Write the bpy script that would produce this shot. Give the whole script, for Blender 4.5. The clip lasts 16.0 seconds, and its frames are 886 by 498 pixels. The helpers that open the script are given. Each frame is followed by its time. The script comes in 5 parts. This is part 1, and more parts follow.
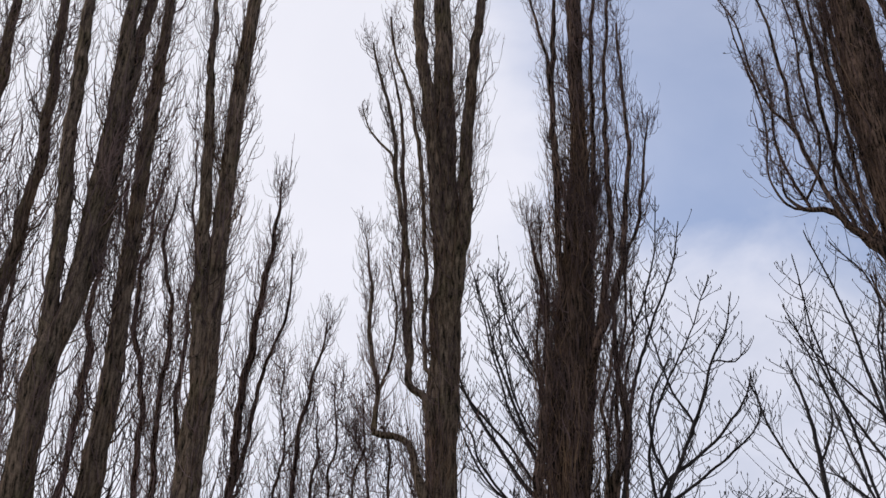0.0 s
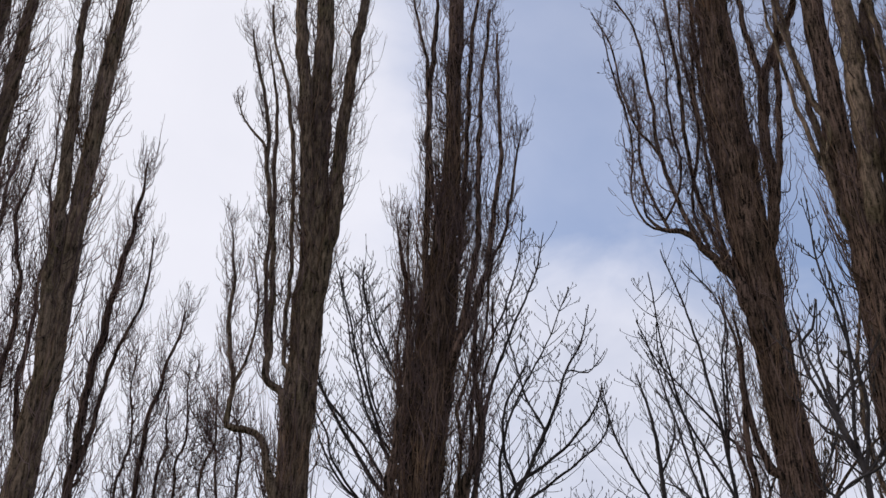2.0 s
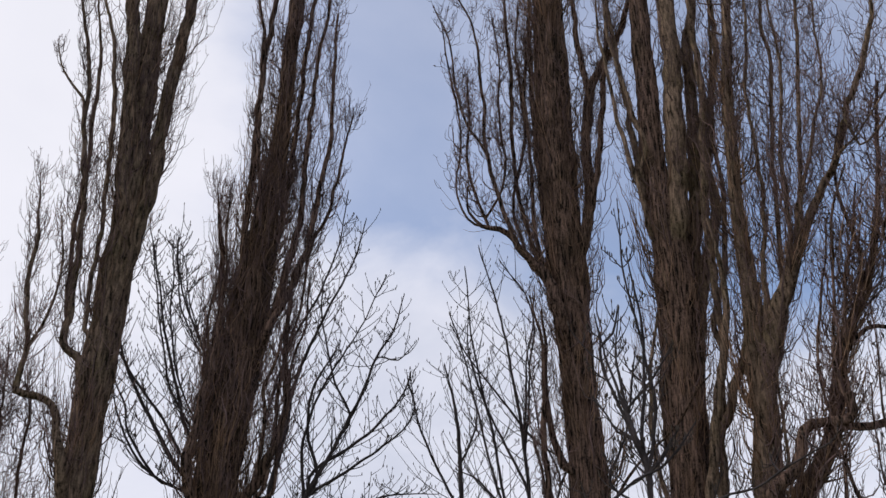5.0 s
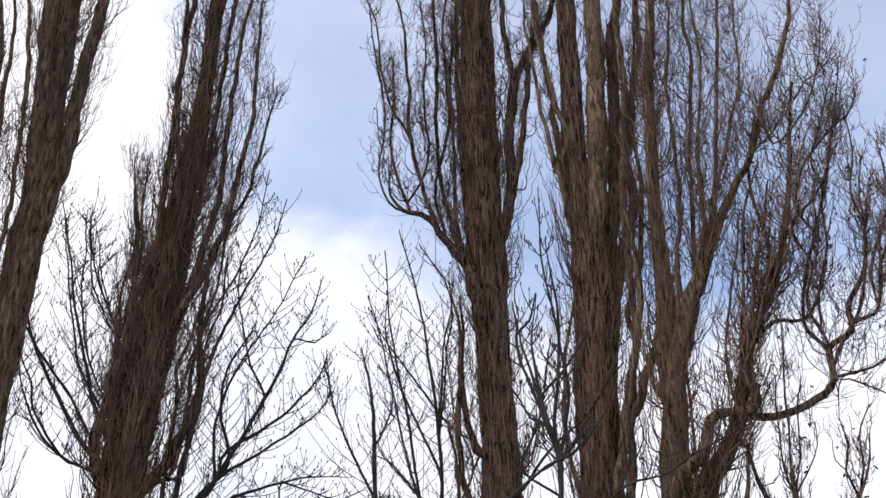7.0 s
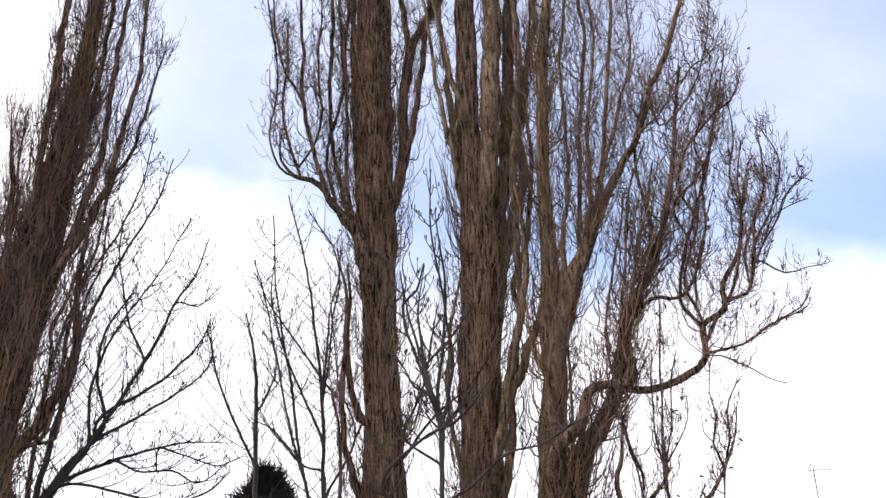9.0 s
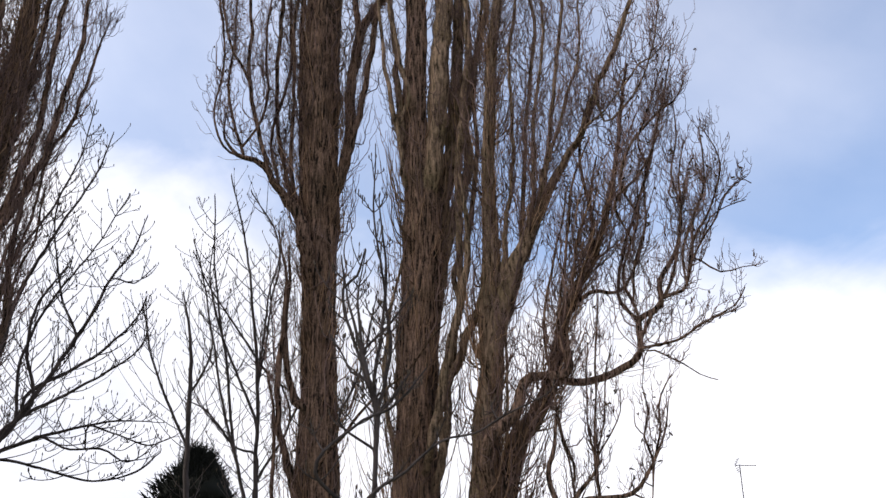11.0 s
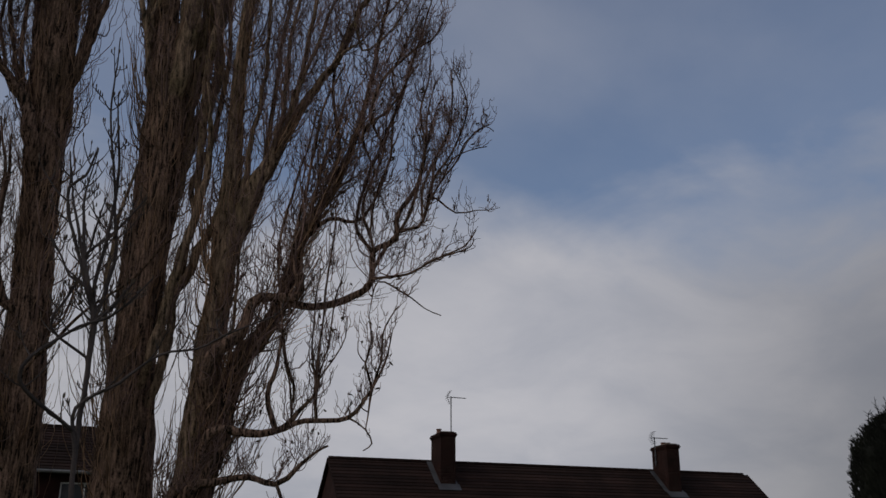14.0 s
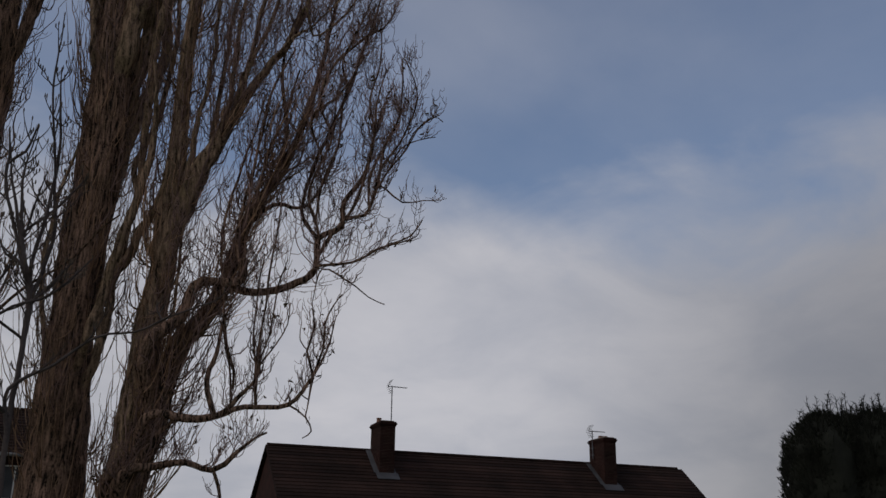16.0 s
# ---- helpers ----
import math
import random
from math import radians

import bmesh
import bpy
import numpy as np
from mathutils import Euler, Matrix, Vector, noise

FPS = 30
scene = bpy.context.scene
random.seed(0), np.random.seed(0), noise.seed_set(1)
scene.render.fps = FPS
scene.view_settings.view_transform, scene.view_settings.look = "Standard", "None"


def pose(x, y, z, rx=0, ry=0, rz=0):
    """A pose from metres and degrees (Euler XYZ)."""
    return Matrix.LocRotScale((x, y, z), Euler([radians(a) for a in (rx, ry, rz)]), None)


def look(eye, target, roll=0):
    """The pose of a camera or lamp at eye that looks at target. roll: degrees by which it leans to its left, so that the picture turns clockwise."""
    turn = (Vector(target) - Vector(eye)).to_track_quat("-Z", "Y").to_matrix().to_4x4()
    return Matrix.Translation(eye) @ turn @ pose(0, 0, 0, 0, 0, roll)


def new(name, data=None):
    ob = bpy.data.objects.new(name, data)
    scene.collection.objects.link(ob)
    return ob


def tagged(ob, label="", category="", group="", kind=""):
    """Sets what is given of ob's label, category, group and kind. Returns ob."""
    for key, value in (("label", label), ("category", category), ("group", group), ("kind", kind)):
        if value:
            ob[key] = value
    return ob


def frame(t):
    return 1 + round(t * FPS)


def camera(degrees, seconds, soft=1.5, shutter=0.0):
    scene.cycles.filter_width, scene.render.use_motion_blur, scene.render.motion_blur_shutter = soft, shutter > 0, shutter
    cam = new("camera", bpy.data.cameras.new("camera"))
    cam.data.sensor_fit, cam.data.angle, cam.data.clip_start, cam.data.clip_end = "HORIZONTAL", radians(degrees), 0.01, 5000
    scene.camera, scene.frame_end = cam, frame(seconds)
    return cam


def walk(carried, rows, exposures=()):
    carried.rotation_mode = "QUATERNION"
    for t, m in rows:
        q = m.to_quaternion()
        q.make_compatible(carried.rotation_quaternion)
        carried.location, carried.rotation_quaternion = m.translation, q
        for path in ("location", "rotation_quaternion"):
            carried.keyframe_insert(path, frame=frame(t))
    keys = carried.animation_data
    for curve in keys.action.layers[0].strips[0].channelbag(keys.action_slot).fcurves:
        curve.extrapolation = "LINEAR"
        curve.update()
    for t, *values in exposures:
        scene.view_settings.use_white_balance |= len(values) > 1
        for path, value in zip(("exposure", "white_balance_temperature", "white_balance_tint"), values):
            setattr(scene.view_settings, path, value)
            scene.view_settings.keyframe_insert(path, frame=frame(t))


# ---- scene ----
cam = camera(47.95, 16.0, soft=1.5)
EYE = 1.6
# seconds, yaw, pitch, lean: a person turns on the spot
ROWS = [
    (0.0, -0.00, 27.67, -0.33),
    (0.5, -2.68, 27.31, -0.50),
    (1.0, -5.17, 27.71, -0.44),
    (1.5, -7.11, 27.67, -0.31),
    (2.0, -8.59, 27.67, -0.30),
    (2.5, -9.52, 27.68, -0.30),
    (3.0, -11.45, 27.82, -0.16),
    (3.5, -13.38, 27.60, -0.12),
    (4.0, -16.19, 27.20, 0.06),
    (4.5, -18.38, 26.97, 0.06),
    (6.8, -24.79, 26.15, 0.15),
    (7.0, -25.23, 25.92, 0.38),
    (7.5, -26.98, 25.34, 0.33),
    (8.0, -27.89, 25.05, 0.13),
    (8.5, -28.96, 24.60, 0.03),
    (9.0, -32.21, 24.05, 1.29),
    (9.2, -32.96, 23.53, 1.20),
    (11.5, -37.99, 22.96, 0.04),
    (12.0, -42.08, 21.86, -0.04),
    (12.5, -45.76, 20.85, 0.07),
    (13.0, -48.85, 19.93, -0.04),
    (13.5, -50.32, 19.43, 0.17),
    (14.0, -51.75, 18.90, -0.09),
    (14.5, -52.73, 18.58, -0.38),
    (15.0, -53.63, 18.45, -0.46),
    (15.5, -54.34, 18.44, -0.49),
    (16.0, -55.06, 18.35, -0.78),
]
walk(cam, [(t, pose(0, 0, EYE, 90 + pitch, 0, yaw) @ pose(0, 0, 0, 0, 0, -lean)) for t, yaw, pitch, lean in ROWS],
     exposures=[(0, 0.02, 6230, 13), (4.5, 0.0, 6280, 13), (7.0, 0.55, 6450, 12), (9.0, 1.0, 6720, 14), (11.5, 0.3, 6600, 11),
                (12.0, -0.06, 6600, 11), (12.5, -0.42, 6600, 11), (13.5, -0.99, 6540, 11), (14.5, -0.82, 6540, 11), (16, -0.79, 6530, 11)])

# ---- sky, sun ----
SUN_AZ, SUN_EL = -65.0, 36.0


def toward(az, el):
    a, e = radians(az), radians(el)
    return Vector((math.sin(a) * math.cos(e), math.cos(a) * math.cos(e), math.sin(e)))


world = bpy.data.worlds.new("world")
scene.world = world
world.use_nodes = True
wn, wl = world.node_tree.nodes, world.node_tree.links
wn.clear()


def wnode(kind, **values):
    n = wn.new(kind)
    for k, v in values.items():
        if k in n.inputs:
            n.inputs[k].default_value = v
    return n


def wmath(op, a, b, clamp=False):
    n = wn.new("ShaderNodeMath")
    n.operation, n.use_clamp = op, clamp
    for i, v in enumerate((a, b)):
        if isinstance(v, (int, float)):
            n.inputs[i].default_value = v
        else:
            wl.new(v, n.inputs[i])
    return n.outputs[0]


def wramp(value, lo, hi):
    n = wn.new("ShaderNodeMapRange")
    n.interpolation_type = "SMOOTHSTEP"
    n.inputs["From Min"].default_value, n.inputs["From Max"].default_value = lo, hi
    wl.new(value, n.inputs["Value"])
    return n.outputs["Result"]


def wdot(vector, d):
    n = wn.new("ShaderNodeVectorMath")
    n.operation = "DOT_PRODUCT"
    wl.new(vector, n.inputs[0])
    n.inputs[1].default_value = d
    return n.outputs["Value"]


def wmix(fac, a, b):
    n = wn.new("ShaderNodeMix")
    n.data_type = "RGBA"
    for k, v in ((0, fac), (6, a), (7, b)):
        if isinstance(v, (int, float, tuple)):
            n.inputs[k].default_value = v
        else:
            wl.new(v, n.inputs[k])
    return n.outputs[2]


direction = wn.new("ShaderNodeTexCoord").outputs["Generated"]
sky = wn.new("ShaderNodeTexSky")
sky.sky_type, sky.sun_disc = "NISHITA", False
sky.sun_elevation, sky.sun_rotation = radians(SUN_EL), radians(SUN_AZ)
sky.air_density, sky.dust_density, sky.ozone_density = 1.0, 0.6, 2.0
split = wn.new("ShaderNodeSeparateXYZ")
wl.new(direction, split.inputs[0])
height = wmath("MAXIMUM", split.outputs[2], 0.0)
# the cloud sheet hangs level overhead: directions meet a flat layer
drop = wmath("ADD", height, 0.28)
flat = wn.new("ShaderNodeCombineXYZ")
wl.new(wmath("DIVIDE", split.outputs[0], drop), flat.inputs[0])
wl.new(wmath("DIVIDE", split.outputs[1], drop), flat.inputs[1])
billow = wnode("ShaderNodeTexNoise", Scale=1.25, Detail=7.0, Roughness=0.52, Distortion=0.25)
streak = wnode("ShaderNodeTexNoise", Scale=3.4, Detail=6.0, Roughness=0.55, Distortion=0.5)
wl.new(flat.outputs[0], billow.inputs["Vector"])
wl.new(flat.outputs[0], streak.inputs["Vector"])
noise_sum = wmath("ADD", wmath("MULTIPLY", billow.outputs["Fac"], 0.66), wmath("MULTIPLY", streak.outputs["Fac"], 0.20))
# the sheet breaks up towards the east, above a low bank
eastward = wdot(direction, toward(98, 0))
east = wmath("ADD", eastward, 0.045)
bank = wmath("SUBTRACT", height, wmath("SUBTRACT", 0.475, wmath("MULTIPLY", eastward, 0.16)))
gap = wmath("MULTIPLY", wmath("MINIMUM", east, wmath("MULTIPLY", bank, 1.5)), 1.25)
cover = wramp(wmath("SUBTRACT", wmath("SUBTRACT", noise_sum, 0.43), gap), -0.20, 0.10)
haze = wramp(wdot(direction, toward(SUN_AZ + 35, SUN_EL)), -0.1, 1.0)
veil = wmath("MAXIMUM", wmath("MULTIPLY", cover, 0.97), wmath("ADD", wmath("MULTIPLY", wramp(billow.outputs["Fac"], 0.28, 0.72), 0.23), wmath("ADD", wmath("MULTIPLY", haze, 0.25), 0.03)))
glow = wramp(wdot(direction, toward(SUN_AZ + 35, SUN_EL)), -0.5, 1.0)
shade = wramp(wmath("ADD", wmath("MULTIPLY", billow.outputs["Fac"], 0.6), wmath("MULTIPLY", streak.outputs["Fac"], 0.4)), 0.32, 0.68)
cloud = wmix(shade, (0.565, 0.59, 0.668, 1), (0.786, 0.785, 0.832, 1))
warm = wramp(wdot(direction, toward(SUN_AZ + 35, SUN_EL)), 0.72, 1.0)
cloud = wmix(wmath("MULTIPLY", warm, 0.8), cloud, (0.815, 0.80, 0.81, 1))
cloud_bg = wnode("ShaderNodeBackground")
wl.new(cloud, cloud_bg.inputs["Color"])
low_bank = wmath("MULTIPLY", wmath("MULTIPLY", wramp(height, 0.5, 0.1), wramp(eastward, 0.1, 0.55)), wmath("SUBTRACT", 0.09, wmath("MULTIPLY", wramp(eastward, 0.76, 0.97), 0.30)))
far_east = wmath("MULTIPLY", wramp(eastward, 0.74, 0.96), 0.24)
wl.new(wmath("SUBTRACT", wmath("ADD", wmath("ADD", wmath("MULTIPLY", glow, 0.37), wmath("ADD", 0.755, wmath("MULTIPLY", wramp(eastward, 0.42, 0.72), 0.19))), low_bank), far_east), cloud_bg.inputs["Strength"])
blue_bg = wnode("ShaderNodeBackground", Strength=0.147)
tint = wn.new("ShaderNodeMix")
tint.data_type, tint.blend_type = "RGBA", "MULTIPLY"
tint.inputs[0].default_value, tint.inputs[7].default_value = 1.0, (1.01, 1.02, 1.07, 1)
wl.new(sky.outputs[0], tint.inputs[6])
wl.new(tint.outputs[2], blue_bg.inputs["Color"])
both = wn.new("ShaderNodeMixShader")
wl.new(veil, both.inputs[0])
wl.new(blue_bg.outputs[0], both.inputs[1])
wl.new(cloud_bg.outputs[0], both.inputs[2])
wl.new(both.outputs[0], wn.new("ShaderNodeOutputWorld").inputs["Surface"])

sun = new("sun", bpy.data.lights.new("sun", "SUN"))
sun.data.energy, sun.data.angle, sun.data.color = 0.95, radians(12), (1.0, 0.95, 0.88)
sun.matrix_world = look((0, 0, 60), Vector((0, 0, 60)) - toward(SUN_AZ, SUN_EL))


# ---- materials ----
def material(name, dark, light, rough=0.85, scale=(8, 8, 8), fine=60.0, bump=0.4, tint=0.15, metal=0.0, spec=0.3, lo=0.42, hi=0.92, island=0.0, warp=0.0, moss=None):
    """Two-scale mottled surface; the grain is stretched by scale; every object differs a little."""
    m = bpy.data.materials.new(name)
    m.use_nodes = True
    n, l = m.node_tree.nodes, m.node_tree.links
    b = n["Principled BSDF"]
    b.inputs["Roughness"].default_value, b.inputs["Metallic"].default_value = rough, metal
    b.inputs["Specular IOR Level"].default_value = spec
    geo, mapping = n.new("ShaderNodeTexCoord"), n.new("ShaderNodeMapping")
    mapping.inputs["Scale"].default_value = scale
    l.new(geo.outputs["Object"], mapping.inputs["Vector"])
    if warp:
        # the grain winds round knots instead of running straight
        swirl, shift = n.new("ShaderNodeTexNoise"), n.new("ShaderNodeVectorMath")
        swirl.inputs["Scale"].default_value, swirl.inputs["Detail"].default_value = 2.6, 3.0
        l.new(geo.outputs["Object"], swirl.inputs["Vector"])
        shift.operation = "MULTIPLY_ADD"
        shift.inputs[1].default_value = (warp, warp, warp)
        l.new(swirl.outputs["Color"], shift.inputs[0])
        l.new(geo.outputs["Object"], shift.inputs[2])
        l.new(shift.outputs[0], mapping.inputs["Vector"])
    big, small = n.new("ShaderNodeTexNoise"), n.new("ShaderNodeTexNoise")
    big.inputs["Scale"].default_value, big.inputs["Detail"].default_value = 1.0, 6.0
    small.inputs["Scale"].default_value, small.inputs["Detail"].default_value = fine, 3.0
    l.new(mapping.outputs[0], big.inputs["Vector"])
    l.new(geo.outputs["Object"], small.inputs["Vector"])
    add = n.new("ShaderNodeMath")
    add.operation = "MULTIPLY_ADD"
    l.new(small.outputs["Fac"], add.inputs[0])
    add.inputs[1].default_value = 0.35
    l.new(big.outputs["Fac"], add.inputs[2])
    ramp = n.new("ShaderNodeValToRGB")
    ramp.color_ramp.elements[0].position, ramp.color_ramp.elements[1].position = lo, hi
    ramp.color_ramp.elements[0].color, ramp.color_ramp.elements[1].color = (*dark, 1), (*light, 1)
    l.new(add.outputs[0], ramp.inputs[0])
    info, hsv, vary = n.new("ShaderNodeObjectInfo"), n.new("ShaderNodeHueSaturation"), n.new("ShaderNodeMapRange")
    vary.inputs["To Min"].default_value, vary.inputs["To Max"].default_value = 1 - tint, 1 + tint
    l.new(info.outputs["Random"], vary.inputs["Value"])
    l.new(vary.outputs[0], hsv.inputs["Value"])
    l.new(ramp.outputs[0], hsv.inputs["Color"])
    colour = hsv.outputs[0]
    if moss:
        patch, edge, over = n.new("ShaderNodeTexNoise"), n.new("ShaderNodeMapRange"), n.new("ShaderNodeMix")
        patch.inputs["Scale"].default_value, patch.inputs["Detail"].default_value = 1.7, 5.0
        l.new(geo.outputs["Object"], patch.inputs["Vector"])
        edge.inputs["From Min"].default_value, edge.inputs["From Max"].default_value = 0.5, 0.68
        edge.inputs["To Max"].default_value = 0.75
        l.new(patch.outputs["Fac"], edge.inputs["Value"])
        over.data_type, over.blend_type = "RGBA", "MULTIPLY"
        over.inputs[7].default_value = (*moss, 1)
        l.new(edge.outputs[0], over.inputs[0])
        l.new(colour, over.inputs[6])
        colour = over.outputs[2]
    if island:
        each, spread, again = n.new("ShaderNodeNewGeometry"), n.new("ShaderNodeMapRange"), n.new("ShaderNodeHueSaturation")
        spread.inputs["To Min"].default_value, spread.inputs["To Max"].default_value = 1 - island, 1 + island
        l.new(each.outputs["Random Per Island"], spread.inputs["Value"])
        l.new(spread.outputs[0], again.inputs["Value"])
        l.new(colour, again.inputs["Color"])
        colour = again.outputs[0]
    l.new(colour, b.inputs["Base Color"])
    if bump:
        bm = n.new("ShaderNodeBump")
        bm.inputs["Strength"].default_value, bm.inputs["Distance"].default_value = bump, 0.03
        l.new(add.outputs[0], bm.inputs["Height"])
        l.new(bm.outputs[0], b.inputs["Normal"])
    return m


BARK = material("poplar_bark", (0.013, 0.010, 0.0075), (0.33, 0.208, 0.150), 0.95, (30, 30, 2.6), 34, 1.0, spec=0.12, lo=0.54, hi=0.84, warp=0.10, moss=(0.42, 0.46, 0.40))
BARK_PALE = material("pale_poplar_bark", (0.025, 0.019, 0.012), (0.42, 0.290, 0.195), 0.93, (24, 24, 3.0), 34, 1.0, spec=0.15, lo=0.50, hi=0.86, warp=0.11, moss=(0.62, 0.68, 0.52))
TWIG = material("poplar_twig", (0.092, 0.059, 0.052), (0.32, 0.205, 0.172), 0.75, (1.2, 1.2, 0.8), 6, 0.0, island=0.45)
SHOOT = material("brown_shoot", (0.10, 0.062, 0.040), (0.45, 0.275, 0.165), 0.75, (1.6, 1.6, 0.8), 7, 0.0, island=0.7)
GREY_BARK = material("sycamore_bark", (0.033, 0.027, 0.026), (0.115, 0.092, 0.086), 0.85, (5, 5, 2), 30, 0.4)
GREY_TWIG = material("sycamore_twig", (0.045, 0.036, 0.034), (0.125, 0.100, 0.092), 0.75, (1, 1, 1), 6, 0.0)
BUD = material("bud", (0.05, 0.035, 0.025), (0.11, 0.08, 0.05), 0.6, (5, 5, 5), 30, 0.0)
LEAF = material("withered_leaf", (0.05, 0.035, 0.025), (0.13, 0.09, 0.05), 0.8, (5, 5, 5), 30, 0.0)
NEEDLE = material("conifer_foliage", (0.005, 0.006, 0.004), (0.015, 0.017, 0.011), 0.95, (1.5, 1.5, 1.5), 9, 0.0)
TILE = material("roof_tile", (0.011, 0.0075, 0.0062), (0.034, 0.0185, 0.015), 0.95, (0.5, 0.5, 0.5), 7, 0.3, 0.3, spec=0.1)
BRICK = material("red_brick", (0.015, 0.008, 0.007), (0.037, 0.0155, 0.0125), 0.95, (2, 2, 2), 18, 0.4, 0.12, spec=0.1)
MORTAR = material("mortar", (0.14, 0.12, 0.10), (0.28, 0.25, 0.22), 0.95, (2, 2, 2), 25, 0.3)
LEAD = material("lead_flashing", (0.035, 0.035, 0.039), (0.08, 0.08, 0.087), 0.6, (1.5, 1.5, 1.5), 14, 0.2)
CLAY = material("chimney_clay", (0.10, 0.05, 0.035), (0.24, 0.12, 0.08), 0.85, (2, 2, 2), 20, 0.2)
STEEL = material("galvanised_steel", (0.07, 0.07, 0.075), (0.16, 0.16, 0.17), 0.5, (3, 3, 3), 30, 0.0, 0.05, 0.8)
PLASTIC = material("white_plastic", (0.55, 0.54, 0.52), (0.78, 0.77, 0.75), 0.5, (1, 1, 1), 8, 0.0, 0.03)
GUTTER = material("grey_plastic", (0.10, 0.10, 0.10), (0.20, 0.20, 0.19), 0.5, (1, 1, 1), 8, 0.0, 0.03)
GLASS_DARK = material("window_glass", (0.02, 0.022, 0.025), (0.05, 0.055, 0.06), 0.08, (1, 1, 1), 3, 0.0, 0.05, 0.0, 0.6)
GRASS = material("grass", (0.025, 0.035, 0.012), (0.085, 0.10, 0.035), 0.95, (0.4, 0.4, 0.4), 12, 0.5)

# ---- geometry helpers ----
rng = np.random.default_rng(11)


def part(name, bm, mat, parent=None, label=""):
    """One bmesh as one mesh object under a thing or part."""
    me = bpy.data.meshes.new(name)
    bm.to_mesh(me)
    bm.free()
    me.materials.append(mat)
    ob = new(name, me)
    ob.parent = parent
    return tagged(ob, label)


def mesh_part(name, verts, quads, mat, parent=None, label="", smooth=True):
    """One mesh object from arrays of corners and four-sided faces."""
    me = bpy.data.meshes.new(name)
    me.vertices.add(len(verts))
    me.vertices.foreach_set("co", np.ascontiguousarray(verts, dtype=np.float32).ravel())
    me.loops.add(quads.size)
    me.loops.foreach_set("vertex_index", np.ascontiguousarray(quads, dtype=np.int32).ravel())
    me.polygons.add(len(quads))
    me.polygons.foreach_set("loop_start", np.arange(0, quads.size, 4, dtype=np.int32))
    me.polygons.foreach_set("use_smooth", np.full(len(quads), smooth))
    me.update(calc_edges=True)
    me.validate()
    me.materials.append(mat)
    ob = new(name, me)
    ob.parent = parent
    return tagged(ob, label)


def unit(v):
    return v / np.maximum(np.linalg.norm(v, axis=-1, keepdims=True), 1e-9)


def tubes(P, R, sides=3, swell=None):
    """Corners and faces of N tapered tubes along polylines P (N, K, 3) with radii R (N, K)."""
    N, K, _ = P.shape
    T = np.empty_like(P)
    T[:, 1:-1], T[:, 0], T[:, -1] = P[:, 2:] - P[:, :-2], P[:, 1] - P[:, 0], P[:, -1] - P[:, -2]
    T = unit(T)
    U = unit(np.cross(T, np.array((0.83, 0.31, 0.12))))
    V = np.cross(T, U)
    a = np.arange(sides) * 2 * np.pi / sides
    ring = np.cos(a)[:, None] * U[:, :, None, :] + np.sin(a)[:, None] * V[:, :, None, :]
    rad = R[:, :, None] * (1 if swell is None else swell)
    verts = (P[:, :, None, :] + ring * rad[..., None]).reshape(-1, 3)
    i, k, s = np.meshgrid(np.arange(N), np.arange(K - 1), np.arange(sides), indexing="ij")
    b, n = (i * K + k) * sides, (s + 1) % sides
    quads = np.stack((b + s, b + n, b + sides + n, b + sides + s), -1).reshape(-1, 4)
    return verts, quads


def join(pieces):
    verts, quads, at = [], [], 0
    for v, q in pieces:
        verts.append(v)
        quads.append(q + at)
        at += len(v)
    return np.concatenate(verts), np.concatenate(quads)


def spline(points, step=0.12):
    """A smooth curve through (x, y, z, radius) knots, as rows of the same."""
    p = np.array(points, float)
    e = np.vstack((2 * p[0] - p[1], p, 2 * p[-1] - p[-2]))
    e[0, 3], e[-1, 3] = p[0, 3], p[-1, 3]
    out = []
    for i in range(1, len(e) - 2):
        n = max(2, int(np.linalg.norm(e[i + 1, :3] - e[i, :3]) / step))
        t = np.linspace(0, 1, n, endpoint=False)[:, None]
        a, b, c, d = e[i - 1], e[i], e[i + 1], e[i + 2]
        out.append(0.5 * (2 * b + (c - a) * t + (2 * a - 5 * b + 4 * c - d) * t ** 2 + (3 * b - a - 3 * c + d) * t ** 3))
    line = np.vstack((*out, p[-1:]))
    line[:, 3] = np.maximum(line[:, 3], 0.004)
    return line


def grow(start, way, length, joints, up, wiggle):
    """N shoots that bend upwards and sway from side to side: polylines (N, joints, 3)."""
    N = len(start)
    P = np.empty((N, joints, 3))
    P[:, 0], d, seg = start, unit(way), (length / (joints - 1))[:, None]
    turn, beat, phase = rng.normal(0, 1, (N, 3)), rng.uniform(0.7, 1.7, (N, 1)), rng.uniform(0, 6.3, (N, 1))
    for k in range(1, joints):
        sway = turn * np.sin(beat * k + phase) * wiggle + rng.normal(0, wiggle * 0.4, d.shape)
        d = unit(d + np.array((0, 0, up)) + sway)
        P[:, k] = P[:, k - 1] + seg * d
    return P


def taper(n, joints, r0, r1):
    t = np.linspace(0, 1, joints)[None]
    r0, r1 = np.broadcast_to(np.asarray(r0, float), n)[:, None], np.broadcast_to(np.asarray(r1, float), n)[:, None]
    return r0 + (r1 - r0) * t


